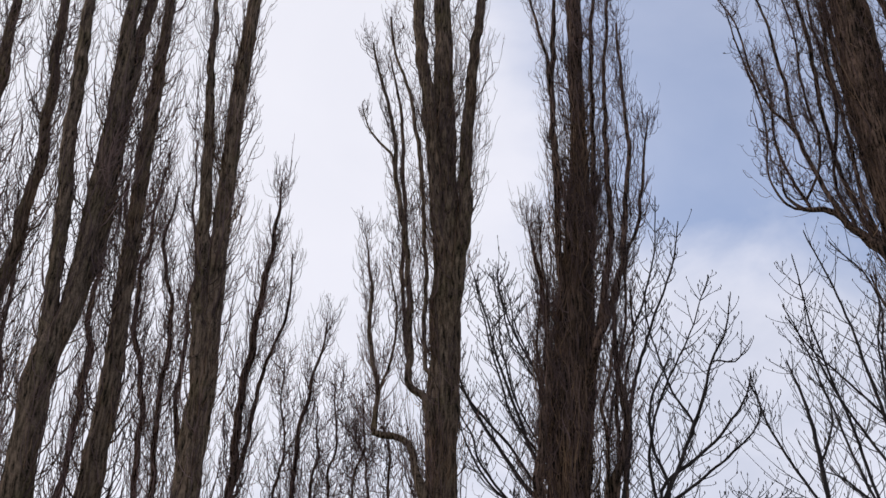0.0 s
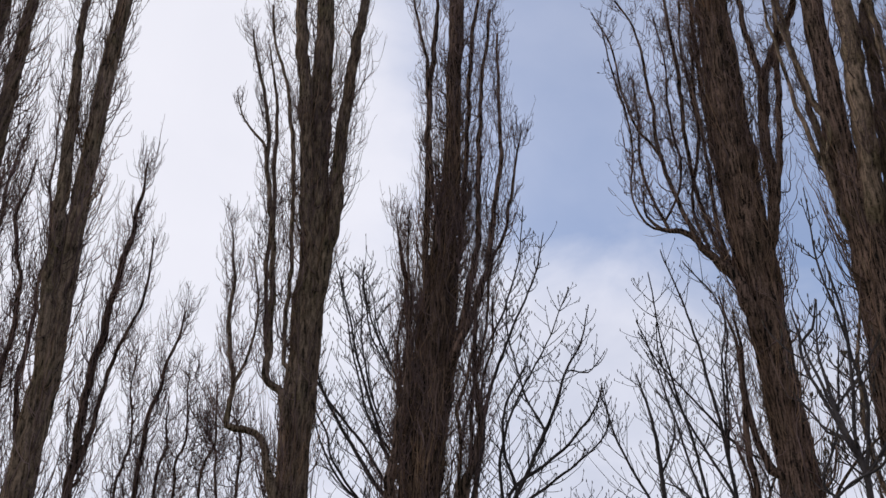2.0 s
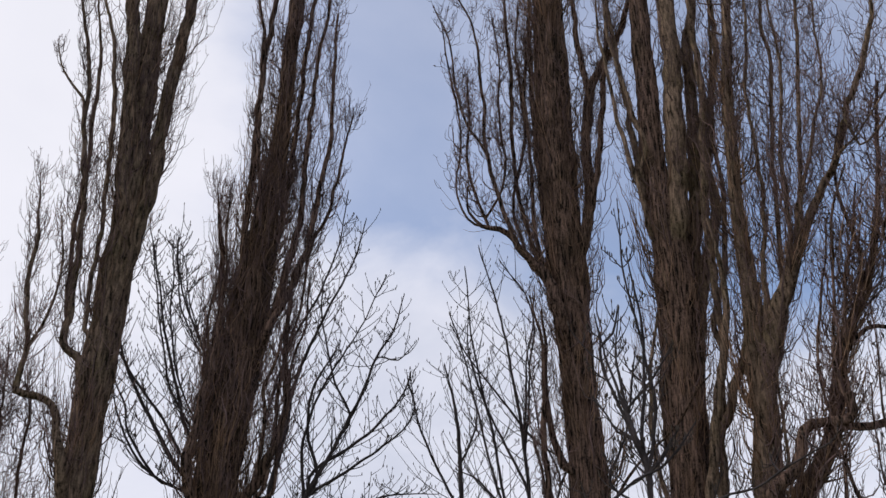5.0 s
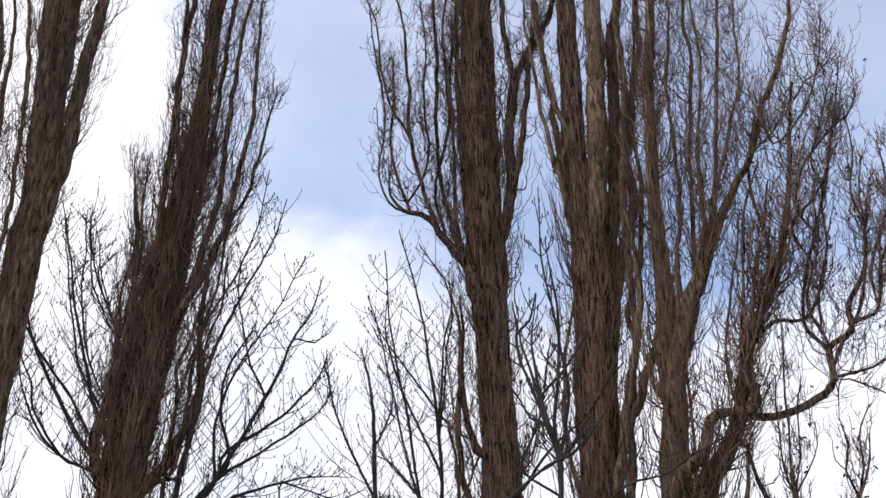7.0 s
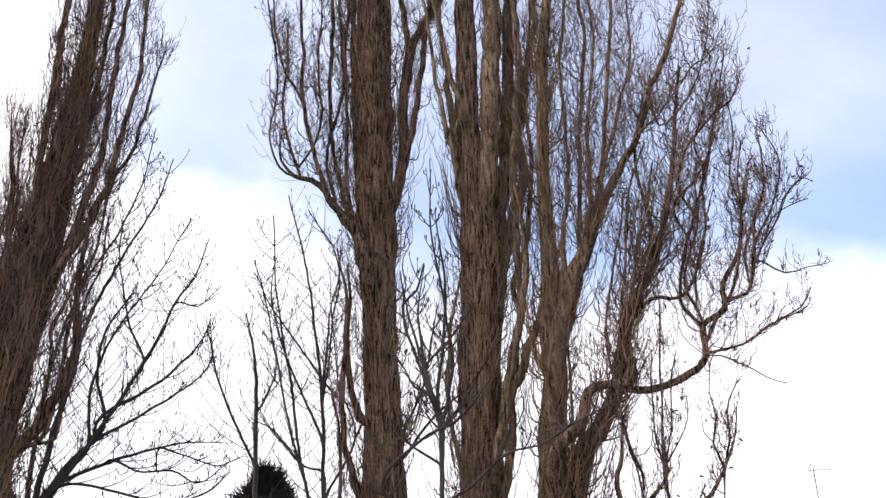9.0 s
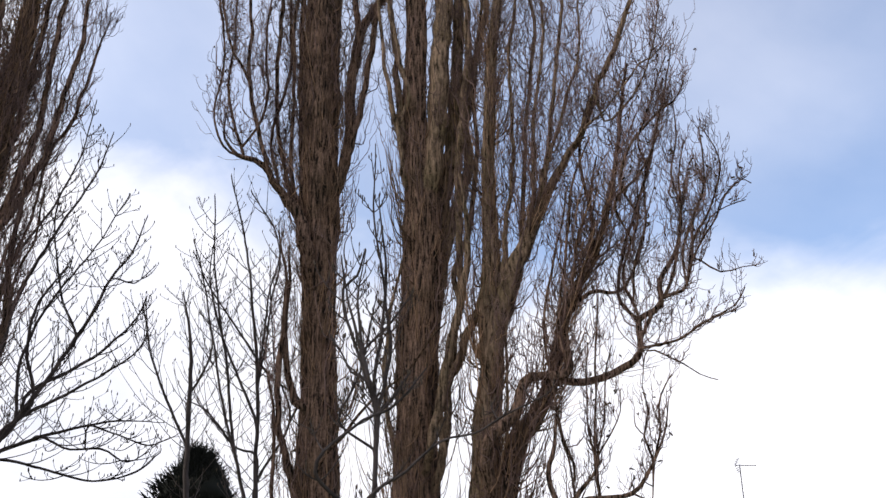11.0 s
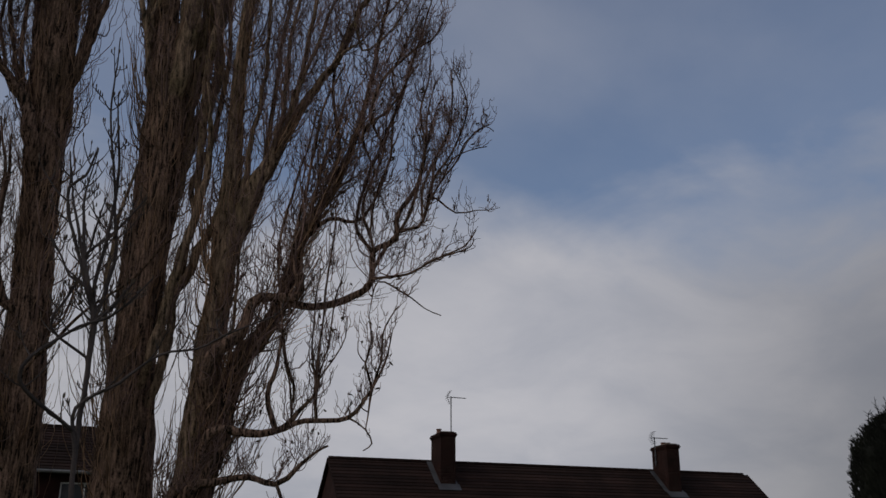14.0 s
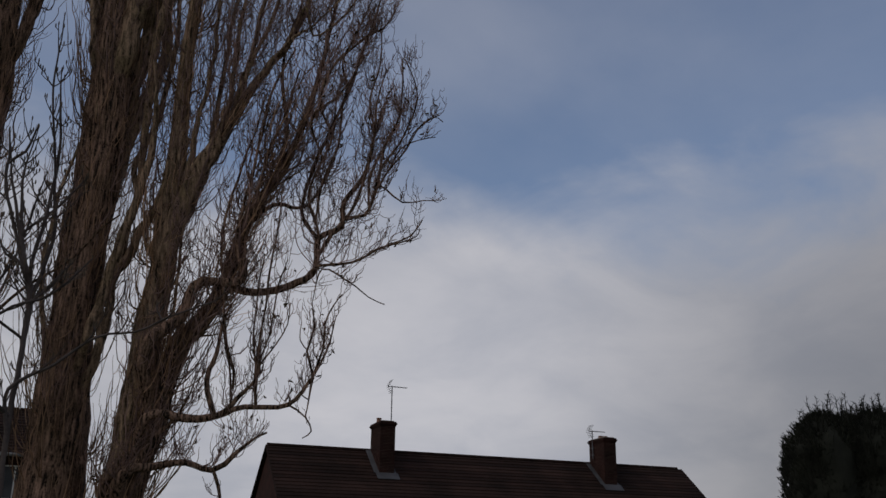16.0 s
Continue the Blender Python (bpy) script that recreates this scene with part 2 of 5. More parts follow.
def climb(start, out, axis, length, joints, elbow, wiggle):
    """N shoots that leave sideways, turn up in a short elbow and then climb along axis with kinks: (N, joints, 3)."""
    N = len(start)
    P = np.empty((N, joints, 3))
    P[:, 0], seg = start, (length / (joints - 1))[:, None]
    out, axis, elbow = unit(out), unit(axis), np.broadcast_to(elbow, N)[:, None]
    turn, beat, phase = rng.normal(0, 0.9, (N, 3)), rng.uniform(0.5, 1.3, (N, 1)), rng.uniform(0, 6.3, (N, 1))
    for k in range(1, joints):
        f = np.exp(-((k - 1) / (joints - 1)) / elbow)
        sway = turn * np.sin(beat * k + phase) * wiggle + rng.normal(0, wiggle * 0.4, (N, 3))
        P[:, k] = P[:, k - 1] + seg * unit(out * f + axis * (1 - f) + sway)
    return P


def spots(P, per, low):
    """About per random places on each of the polylines P, with the direction of the wood there."""
    n = int(len(P) * per)
    i = rng.integers(0, len(P), n)
    s = rng.uniform(low, 0.98, n) * (P.shape[1] - 1)
    k = np.minimum(s.astype(int), P.shape[1] - 2)
    a, b = P[i, k], P[i, k + 1]
    return a + (b - a) * (s - k)[:, None], unit(b - a)


def children(P, per, length, joints, up, wiggle, spread, low=0.15):
    """Shoots that leave the polylines P, about per for each."""
    at, along = spots(P, per, low)
    side = rng.normal(0, 1, (len(at), 3))
    side[:, 2] *= 0.3
    return grow(at, along + unit(side) * spread, length * rng.uniform(0.35, 1.25, len(at)), joints, up, wiggle)


def climbers(P, per, length, joints, wiggle, upright, low=0.15):
    """Like children, but each one hooks upwards soon after it leaves its parent."""
    at, along = spots(P, per, low)
    n = len(at)
    side = rng.normal(0, 1, (n, 3))
    side[:, 2] = np.abs(side[:, 2]) * 0.25
    side = unit(side)
    return climb(at, side + along * 0.35, along * 0.5 + side * 0.22 + np.array((0, 0, upright)), length * rng.uniform(0.3, 1.3, n), joints, rng.uniform(0.12, 0.4, n), wiggle)


class Tree:
    """A bare tree: an Empty at its foot, a mesh for its trunk and each limb, and under each the twigs that it bears."""

    def __init__(self, name, label, foot, category="tree", group=""):
        self.plant(name, label, foot, category, group)

    def plant(self, name, label, foot, category, group):
        global rng
        self.root = tagged(new(name), label, category, group)
        rng = np.random.default_rng(int(abs(foot[0]) * 97 + abs(foot[1]) * 1009))  # each tree grows by its own seed
        self.root.location = (foot[0], foot[1], 0)
        self.foot = np.array((foot[0], foot[1], 0.0))
        self.lines = []

    def wood(self, name, points, mat, sides=12, furrow=0.16, wander=0.03, crook=0.02):
        points = [tuple(p) for p in points]
        if self.lines:
            # a limb starts inside the wood that bears it, a little lower
            p = np.array(points[0])
            stock = np.concatenate(self.lines)
            gaps = np.linalg.norm(stock[:, :3] - (p[:3] - (0, 0, 0.35 + 6 * p[3])), axis=1)
            q = stock[gaps.argmin()]
            if gaps.min() < 1.2:
                points.insert(0, (*q[:3], min(p[3] * 1.1, q[3] * 0.75)))
        line = spline(points)
        n = len(line)
        wob = np.array([noise.noise_vector(Vector((p[2] * 1.3 + self.foot[0], p[0] * 3.1, self.foot[1]))) for p in line])
        ease = np.minimum(1, np.arange(n) / 6)[:, None]
        line[:, :2] += wob[:, :2] * wander * ease
        kink = np.array([noise.noise_vector(Vector(p[:3]) * 3.3 + Vector((self.foot[0], 0, 0))) for p in line])
        line[:, :3] += kink * np.minimum(crook, 0.9 * line[:, 3:]) * ease
        a = np.arange(sides) * 2 * np.pi / sides
        swell = np.ones((1, n, sides))
        for i in range(n):
            z = line[i, 2]
            for s in range(sides):
                q = Vector((math.cos(a[s]) * 2.0 + self.foot[0], math.sin(a[s]) * 2.0, z * 0.35))
                swell[0, i, s] += furrow * (1.1 * noise.noise(q) + 1.0 * noise.noise(q * 2.7) + 0.6 * noise.noise(Vector((q.x * 1.6, q.y * 1.6, z * 2.3))) + 0.35 * noise.noise(q * 7.0))
        v, q = tubes(line[None, :, :3], line[None, :, 3], sides, swell)
        self.bearer = mesh_part(name, v - self.foot, q, mat, self.root)
        self.lines.append(line)
        return line

    def crown(self, line, per_metre, reach, wiggle=0.2, lean=0.75, low=0.0, high=1.0, sub=2.4, hair=0.9, thick=0.015, upright=0.9, twig=None):
        """Branches that leave a limb sideways and climb beside it, with two orders of finer hooked twigs on them."""
        d = np.r_[0, np.cumsum(np.linalg.norm(np.diff(line[:, :3], axis=0), axis=1))]
        n = max(2, int(per_metre * d[-1] * (high - low)))
        s = rng.uniform(low, high, n) * d[-1]
        at = np.stack([np.interp(s, d, line[:, c]) for c in range(4)], 1)
        keep = (at[:, 2] < 17.0) | (rng.uniform(0, 1, n) < 0.4)  # the tops thin out
        s, at, n = s[keep], at[keep], int(keep.sum())
        k = np.clip(np.searchsorted(d, s) - 1, 0, len(line) - 2)
        along = unit(line[k + 1, :3] - line[k, :3])
        az = rng.uniform(0, 2 * np.pi, n)
        out = np.stack((np.cos(az), np.sin(az), np.zeros(n)), 1)
        size = reach * rng.uniform(0.3, 1.2, n) * (1.08 - 0.5 * (s / d[-1]) ** 2)
        flare = lean * rng.uniform(0.05, 0.5, n)[:, None]
        P1 = climb(at[:, :3] + out * at[:, 3:] * 0.7, out * (0.5 + lean) + along * 0.5 + np.array((0, 0, 0.3)), along * (0.12 + 0.45 * np.clip(along[:, 2:], 0, 1)) + out * flare + np.array((0, 0, upright)),
                   size, 12, rng.uniform(0.07, 0.26, n), wiggle * 1.15)
        r1 = thick * np.clip(size / reach, 0.5, 1.2) * rng.uniform(0.65, 1.25, n)
        P2 = climbers(P1, sub, reach * 0.46, 7, wiggle * 1.2, upright)
        P3 = climbers(P2, hair, reach * 0.2, 4, wiggle * 1.2, upright)
        v, q = join([tubes(P1, taper(n, 12, r1, 0.0042), 3), tubes(P2, taper(len(P2), 7, rng.uniform(0.40, 0.66, len(P2)) * thick, 0.0032), 3),
                     tubes(P3, taper(len(P3), 4, 0.0044, 0.003), 3)])
        tagged(mesh_part("crown", v - self.foot, q, twig or TWIG, self.bearer), kind="stuff")
        return np.concatenate((P1[:, -1], P2[:, -1], P2[:, -3], P3[:, -1]))

    def shag(self, line, per_metre, length=0.9, low=0.0, high=1.0, column=False):
        """Water shoots along the bark: short and tousled, or (column) long, standing upright just off the trunk."""
        d = np.r_[0, np.cumsum(np.linalg.norm(np.diff(line[:, :3], axis=0), axis=1))]
        n = max(2, int(per_metre * d[-1] * (high - low)))
        s, az = rng.uniform(low, high, n) * d[-1], rng.uniform(0, 2 * np.pi, n)
        # most spring in tufts from burrs on the bark
        burrs = max(1, n // 11)
        which, tuft = rng.integers(0, burrs, n), rng.uniform(0, 1, n) < 0.65
        burr_s, burr_az = rng.uniform(low, high, burrs) * d[-1], rng.uniform(0, 2 * np.pi, burrs)
        s = np.where(tuft, np.clip(burr_s[which] + rng.normal(0, 0.10, n), 0, d[-1]), s)
        az = np.where(tuft, burr_az[which] + rng.normal(0, 0.45, n), az)
        at = np.stack([np.interp(s, d, line[:, c]) for c in range(4)], 1)
        out = np.stack((np.cos(az), np.sin(az), np.zeros(n)), 1)
        start, size = at[:, :3] + out * at[:, 3:] * 0.9, length * rng.uniform(0.3, 1.4, n)
        k = np.clip(np.searchsorted(d, s) - 1, 0, len(line) - 2)
        along = unit(line[k + 1, :3] - line[k, :3])
        if column:
            P = climb(start, out * rng.uniform(0.5, 1.1, n)[:, None] + along * 0.4, along + out * rng.uniform(0, 0.16, n)[:, None], size, 12, rng.uniform(0.06, 0.2, n), 0.16)
            thick = rng.uniform(0.006, 0.014, n)
        else:
            P = climb(start, out * rng.uniform(0.2, 0.9, n)[:, None] + along * 0.5, along + out * rng.uniform(-0.12, 0.22, n)[:, None], size, 9, rng.uniform(0.05, 0.2, n), 0.17)
            thick = rng.uniform(0.004, 0.009, n)
        Q = climbers(P, 0.9, length * 0.4, 5, 0.16, 1.0)
        v, q = join([tubes(P, taper(n, P.shape[1], thick, 0.003), 3), tubes(Q, taper(len(Q), 5, 0.0055, 0.003), 3)])
        tagged(mesh_part("shoot_fringe", v - self.foot, q, SHOOT, self.bearer, "brown water shoots"), kind="stuff")


# ---- ground ----
bm = bmesh.new()
bmesh.ops.create_grid(bm, x_segments=40, y_segments=40, size=2500)
ground = tagged(part("ground", bm, GRASS), "rough green grass field reaching to the horizon", "ground", kind="structure")

# ---- poplars of the row ----
class Poplar(Tree):
    """A bare poplar: trunk knots (x, y, z, radius), then limb after limb."""

    def __init__(self, label, trunk, density=9.0, reach=1.5, shag=10.0, bark=BARK, group="row of bare poplars", low=0.18, shag_high=0.7,
                 wiggle=0.17, lean=0.7, sub=2.6, hair=1.2, limb_shag=True, droop=0.0, limb_bark=None):
        self.plant("poplar_tree", label, trunk[0], "tree", group)
        self.shagginess, self.limb_shag, self.droop, self.ends = shag, limb_shag, droop, []
        self.bark, self.twigs = limb_bark or bark, dict(wiggle=wiggle, lean=lean, sub=sub, hair=hair)
        thin = trunk[0][3] < 0.2
        line = self.wood("trunk", trunk, bark, 10 if thin else 28, 0.16, 0.12 if thin else 0.03)
        self.crown(line, density * 1.1, reach * 1.25, low=low, **self.twigs)
        if shag:
            self.shag(line, shag * 1.5, low=0.12, high=shag_high)
            self.shag(line, shag * 0.6, 1.5, 0.10, shag_high, True)

    def limb(self, knots, density, reach, **twigs):
        big = max(k[3] for k in knots)
        limb = self.wood("limb", knots, self.bark, 14 if big > 0.05 else 7, 0.14, 0.04, 0.05)
        if density:
            self.ends.append(self.crown(limb, density * 0.85, reach * 1.25, low=0.12, thick=0.0095, **{**self.twigs, **twigs}))
            if self.droop and density < 13 and reach > 0.6:
                self.crown(limb, self.droop, 0.75, low=0.2, wiggle=0.34, thick=0.009, lean=1.5, upright=0.1, sub=2.0, hair=1.2)
        if self.shagginess and big > 0.1 and self.limb_shag:
            self.shag(limb, self.shagginess * 0.5)

    def withered(self, share):
        """A few dry curled leaves still hanging from the ends of twigs."""
        ends = np.concatenate(self.ends)
        at = ends[rng.uniform(0, 1, len(ends)) < share]
        n = len(at)
        P = grow(at, rng.normal(0, 0.6, (n, 3)) + np.array((0, 0, -1.0)), rng.uniform(0.05, 0.11, n), 4, 0.0, 0.3)
        v, q = tubes(P, np.tile((0.003, 0.014, 0.016, 0.003), (n, 1)), 3)
        tagged(mesh_part("dry_foliage", v - self.foot, q, LEAF, self.root, "withered brown leaves"), kind="stuff")


t = Poplar("leaning forked bare poplar with furrowed brown bark", [(-6.32, 14.70, 0.00, 0.306), (-6.30, 14.71, 5.31, 0.227), (-6.29, 14.71, 7.28, 0.226), (-6.05, 14.81, 8.25, 0.165), (-6.00, 14.83, 10.12, 0.155), (-5.96, 14.85, 12.26, 0.147), (-5.99, 14.84, 14.78, 0.130), (-6.03, 14.82, 17.89, 0.080), (-6.05, 14.81, 21.00, 0.020)],
           density=12, reach=1.5, lean=0.5, shag=6, bark=BARK_PALE)
t.limb([(-6.30, 14.71, 7.47, 0.146), (-6.35, 14.69, 8.44, 0.124), (-6.41, 14.66, 9.47, 0.126), (-6.57, 14.59, 11.58, 0.123), (-6.72, 14.52, 14.50, 0.107), (-6.84, 14.46, 17.25, 0.066), (-6.91, 14.43, 20.00, 0.020)], 8, 1.1)
t.limb([(-6.13, 15.00, 8.08, 0.125), (-5.92, 15.08, 9.59, 0.123), (-5.87, 15.10, 12.57, 0.112), (-5.76, 15.14, 15.06, 0.099), (-5.68, 15.17, 17.03, 0.061), (-5.64, 15.19, 19.00, 0.020)], 8, 1.1)

t = Poplar("slim leaning bare poplar at the end of the row", [(-7.58, 15.77, 0.00, 0.198), (-7.66, 15.74, 6.12, 0.146), (-7.71, 15.71, 8.07, 0.133), (-7.63, 15.75, 9.81, 0.121), (-7.58, 15.77, 12.32, 0.107), (-7.73, 15.70, 15.54, 0.088), (-7.78, 15.68, 16.77, 0.054), (-7.81, 15.66, 18.00, 0.020)],
           density=16, reach=1.5, lean=0.5, shag=4, bark=BARK_PALE)

t = Poplar("slim leaning bare poplar beyond the forked trunk", [(-8.27, 15.76, 0.00, 0.180), (-8.33, 15.73, 7.06, 0.133), (-8.38, 15.71, 9.35, 0.132), (-8.49, 15.65, 12.04, 0.118), (-8.66, 15.55, 15.40, 0.088), (-8.72, 15.52, 16.70, 0.055), (-8.75, 15.50, 18.00, 0.020)],
           density=16, reach=1.5, lean=0.5, shag=4, bark=BARK_PALE)

t = Poplar("leaning bare poplar with a single tapering trunk", [(-5.83, 15.97, 0.00, 0.269), (-5.69, 16.02, 5.56, 0.200), (-5.64, 16.04, 6.60, 0.186), (-5.63, 16.04, 8.43, 0.157), (-5.69, 16.02, 10.93, 0.142), (-5.71, 16.01, 13.93, 0.121), (-5.71, 16.01, 15.83, 0.093), (-5.72, 16.01, 17.92, 0.057), (-5.72, 16.01, 20.00, 0.020)],
           density=13, reach=1.4, lean=0.5, shag=6, bark=BARK_PALE)

t = Poplar("bare poplar with twin stems and pale ringed bark", [(-4.19, 15.96, 0.00, 0.306), (-4.11, 15.98, 5.56, 0.226), (-4.06, 15.99, 7.69, 0.209), (-4.06, 15.99, 9.96, 0.167), (-4.05, 15.99, 12.96, 0.146), (-3.95, 16.02, 15.85, 0.125), (-3.87, 16.04, 18.43, 0.078), (-3.82, 16.05, 21.00, 0.020)],
           density=10, reach=1.1, shag=9, bark=BARK_PALE)
t.limb([(-4.17, 15.86, 7.74, 0.119), (-4.27, 15.83, 9.43, 0.123), (-4.40, 15.80, 11.54, 0.110), (-4.56, 15.75, 13.46, 0.079), (-4.66, 15.72, 15.58, 0.045), (-4.69, 15.72, 16.29, 0.028), (-4.71, 15.71, 17.00, 0.020)], 14, 1.3)

t = Poplar("young bare poplar with a narrow feathery crown", [(-4.47, 20.52, 0.00, 0.122), (-4.36, 20.54, 6.70, 0.090), (-4.26, 20.56, 9.56, 0.088), (-4.07, 20.60, 11.52, 0.067), (-3.93, 20.63, 13.01, 0.044), (-3.95, 20.62, 14.26, 0.019)],
           density=17, reach=1.1, shag=0, lean=0.5, low=0.2, group="young poplars behind the row")
t.limb([(-4.22, 20.57, 7.30, 0.051), (-3.89, 20.64, 9.46, 0.041), (-3.56, 20.70, 10.71, 0.030), (-3.49, 20.71, 12.30, 0.018)], 13, 1.0)

t = Poplar("thin bare poplar sapling behind the row", [(-3.66, 22.71, 0.00, 0.075), (-3.43, 22.74, 7.12, 0.056), (-3.31, 22.76, 9.00, 0.050), (-3.00, 22.80, 10.44, 0.032), (-2.86, 22.82, 11.50, 0.020)],
           density=17, reach=1.1, shag=0, lean=0.5, low=0.2, group="young poplars behind the row")

t = Poplar("thin bare poplar with wavy upright twigs", [(-6.11, 21.13, 0.00, 0.088), (-6.19, 21.11, 6.83, 0.065), (-6.24, 21.10, 8.96, 0.061), (-6.25, 21.09, 10.87, 0.050), (-6.63, 20.98, 12.57, 0.038), (-6.57, 21.00, 14.31, 0.020)],
           density=17, reach=1.1, shag=0, lean=0.5, low=0.2, group="young poplars behind the row")

t = Poplar("thin bare poplar behind the leaning trunks", [(-6.94, 22.97, 0.00, 0.104), (-7.11, 22.92, 7.27, 0.077), (-7.21, 22.89, 9.58, 0.066), (-7.66, 22.74, 11.59, 0.061), (-7.58, 22.77, 14.18, 0.042), (-7.46, 22.81, 16.48, 0.022)],
           density=17, reach=1.1, shag=0, lean=0.5, low=0.2, group="young poplars behind the row")

t = Poplar("slender bare poplar far behind the row", [(-9.05, 23.30, 0.00, 0.108), (-8.96, 23.34, 7.37, 0.080), (-8.88, 23.37, 10.48, 0.097), (-9.01, 23.32, 11.84, 0.078), (-8.97, 23.34, 14.14, 0.051), (-9.09, 23.29, 16.23, 0.030)],
           density=17, reach=1.1, shag=0, lean=0.5, low=0.2, group="young poplars behind the row")

t = Poplar("thin bare poplar crowded behind the leaning trunks", [(-8.26, 19.31, 0.00, 0.083), (-8.67, 19.13, 6.21, 0.062), (-8.97, 18.99, 8.44, 0.052), (-9.10, 18.92, 10.94, 0.036), (-9.38, 18.79, 12.95, 0.019)],
           density=9, reach=1.5, shag=0, low=0.35, group="young poplars behind the row", lean=0.6, sub=2.2, hair=0.8)

t = Poplar("thin bare poplar crowded behind the leaning trunks", [(-5.48, 21.83, 0.00, 0.090), (-5.80, 21.74, 6.86, 0.066), (-6.04, 21.67, 9.43, 0.056), (-6.05, 21.67, 12.32, 0.039), (-6.44, 21.56, 16.02, 0.021)],
           density=9, reach=1.5, shag=0, low=0.35, group="young poplars behind the row", lean=0.6, sub=2.2, hair=0.8)

t = Poplar("low tangled bare sapling at the edge of the thicket", [(-2.54, 22.87, 0.00, 0.042), (-2.02, 22.91, 7.04, 0.031), (-1.85, 22.93, 8.23, 0.025), (-1.95, 22.92, 9.77, 0.013)],
           density=15, reach=1.3, shag=0, low=0.55, group="bare thicket saplings", wiggle=0.34, lean=1.6, sub=2.6, hair=1.5)

t = Poplar("low tangled bare sapling at the edge of the thicket", [(-3.23, 23.28, 0.00, 0.043), (-2.72, 23.34, 7.14, 0.031), (-2.55, 23.36, 8.36, 0.026), (-2.66, 23.35, 10.06, 0.013)],
           density=15, reach=1.3, shag=0, low=0.55, group="bare thicket saplings", wiggle=0.34, lean=1.6, sub=2.6, hair=1.5)

t = Poplar("low tangled bare sapling at the edge of the thicket", [(-1.17, 23.97, 0.00, 0.043), (-1.24, 23.97, 7.30, 0.032), (-1.26, 23.97, 8.54, 0.026), (-1.55, 23.95, 9.25, 0.013)],
           density=15, reach=1.3, shag=0, low=0.55, group="bare thicket saplings", wiggle=0.34, lean=1.6, sub=2.6, hair=1.5)

t = Poplar("low tangled bare sapling at the edge of the thicket", [(-3.70, 24.22, 0.00, 0.044), (-3.24, 24.28, 7.36, 0.033), (-3.09, 24.30, 8.63, 0.027), (-3.19, 24.29, 9.79, 0.013)],
           density=15, reach=1.3, shag=0, low=0.55, group="bare thicket saplings", wiggle=0.34, lean=1.6, sub=2.6, hair=1.5)

t = Poplar("low tangled bare sapling at the edge of the thicket", [(-4.69, 24.56, 0.00, 0.045), (-4.20, 24.65, 7.44, 0.033), (-4.02, 24.67, 8.73, 0.027), (-4.21, 24.64, 11.15, 0.014)],
           density=15, reach=1.3, shag=0, low=0.55, group="bare thicket saplings", wiggle=0.34, lean=1.6, sub=2.6, hair=1.5)

t = Poplar("low tangled bare sapling at the edge of the thicket", [(-1.44, 25.97, 0.00, 0.047), (-1.92, 25.93, 7.76, 0.035), (-2.09, 25.92, 9.10, 0.028), (-2.53, 25.88, 9.70, 0.014)],
           density=15, reach=1.3, shag=0, low=0.55, group="bare thicket saplings", wiggle=0.34, lean=1.6, sub=2.6, hair=1.5)

t = Poplar("tall bare poplar with a hooked low limb and knotted trunk", [(-0.05, 16.50, 0.00, 0.350), (-0.02, 16.50, 5.71, 0.259), (-0.01, 16.50, 7.08, 0.273), (0.03, 16.50, 8.01, 0.261), (0.10, 16.50, 9.91, 0.273), (0.02, 16.50, 12.01, 0.232), (-0.01, 16.50, 14.05, 0.197), (-0.06, 16.50, 16.31, 0.168), (-0.10, 16.50, 18.65, 0.104), (-0.12, 16.50, 21.00, 0.020)],
           density=10, reach=1.1, shag=12, bark=BARK_PALE)
t.limb([(0.25, 16.30, 9.24, 0.129), (0.40, 16.30, 10.88, 0.134), (0.45, 16.29, 12.53, 0.123), (0.60, 16.29, 14.33, 0.108), (0.79, 16.28, 16.12, 0.091), (0.94, 16.27, 17.81, 0.056), (1.03, 16.27, 19.50, 0.020)], 14, 1.2)
t.limb([(-0.10, 16.30, 10.64, 0.126), (-0.21, 16.30, 12.40, 0.138), (-0.40, 16.30, 14.18, 0.129), (-0.58, 16.29, 16.12, 0.114), (-0.73, 16.29, 17.81, 0.071), (-0.81, 16.28, 19.50, 0.020)], 9, 1.1)
t.limb([(-0.21, 16.20, 6.88, 0.076), (-0.30, 16.20, 7.22, 0.067), (-0.43, 16.19, 7.35, 0.058), (-0.53, 16.19, 7.47, 0.058), (-0.57, 16.19, 7.78, 0.054), (-0.57, 16.19, 8.63, 0.055), (-0.63, 16.19, 9.52, 0.051), (-0.71, 16.18, 10.33, 0.047), (-0.86, 16.18, 11.17, 0.043), (-0.95, 16.17, 12.44, 0.038), (-1.09, 16.16, 13.24, 0.034), (-1.30, 16.15, 14.06, 0.028), (-1.46, 16.13, 14.84, 0.017)], 15, 0.8)
t.limb([(-0.14, 16.30, 7.57, 0.044), (-0.28, 16.30, 7.82, 0.039), (-0.32, 16.30, 8.79, 0.040), (-0.28, 16.30, 9.69, 0.041), (-0.36, 16.30, 10.63, 0.042), (-0.43, 16.29, 11.88, 0.044), (-0.59, 16.29, 13.20, 0.039), (-0.75, 16.28, 13.88, 0.034), (-1.00, 16.27, 14.66, 0.029), (-1.14, 16.26, 15.62, 0.024)], 11, 0.7)
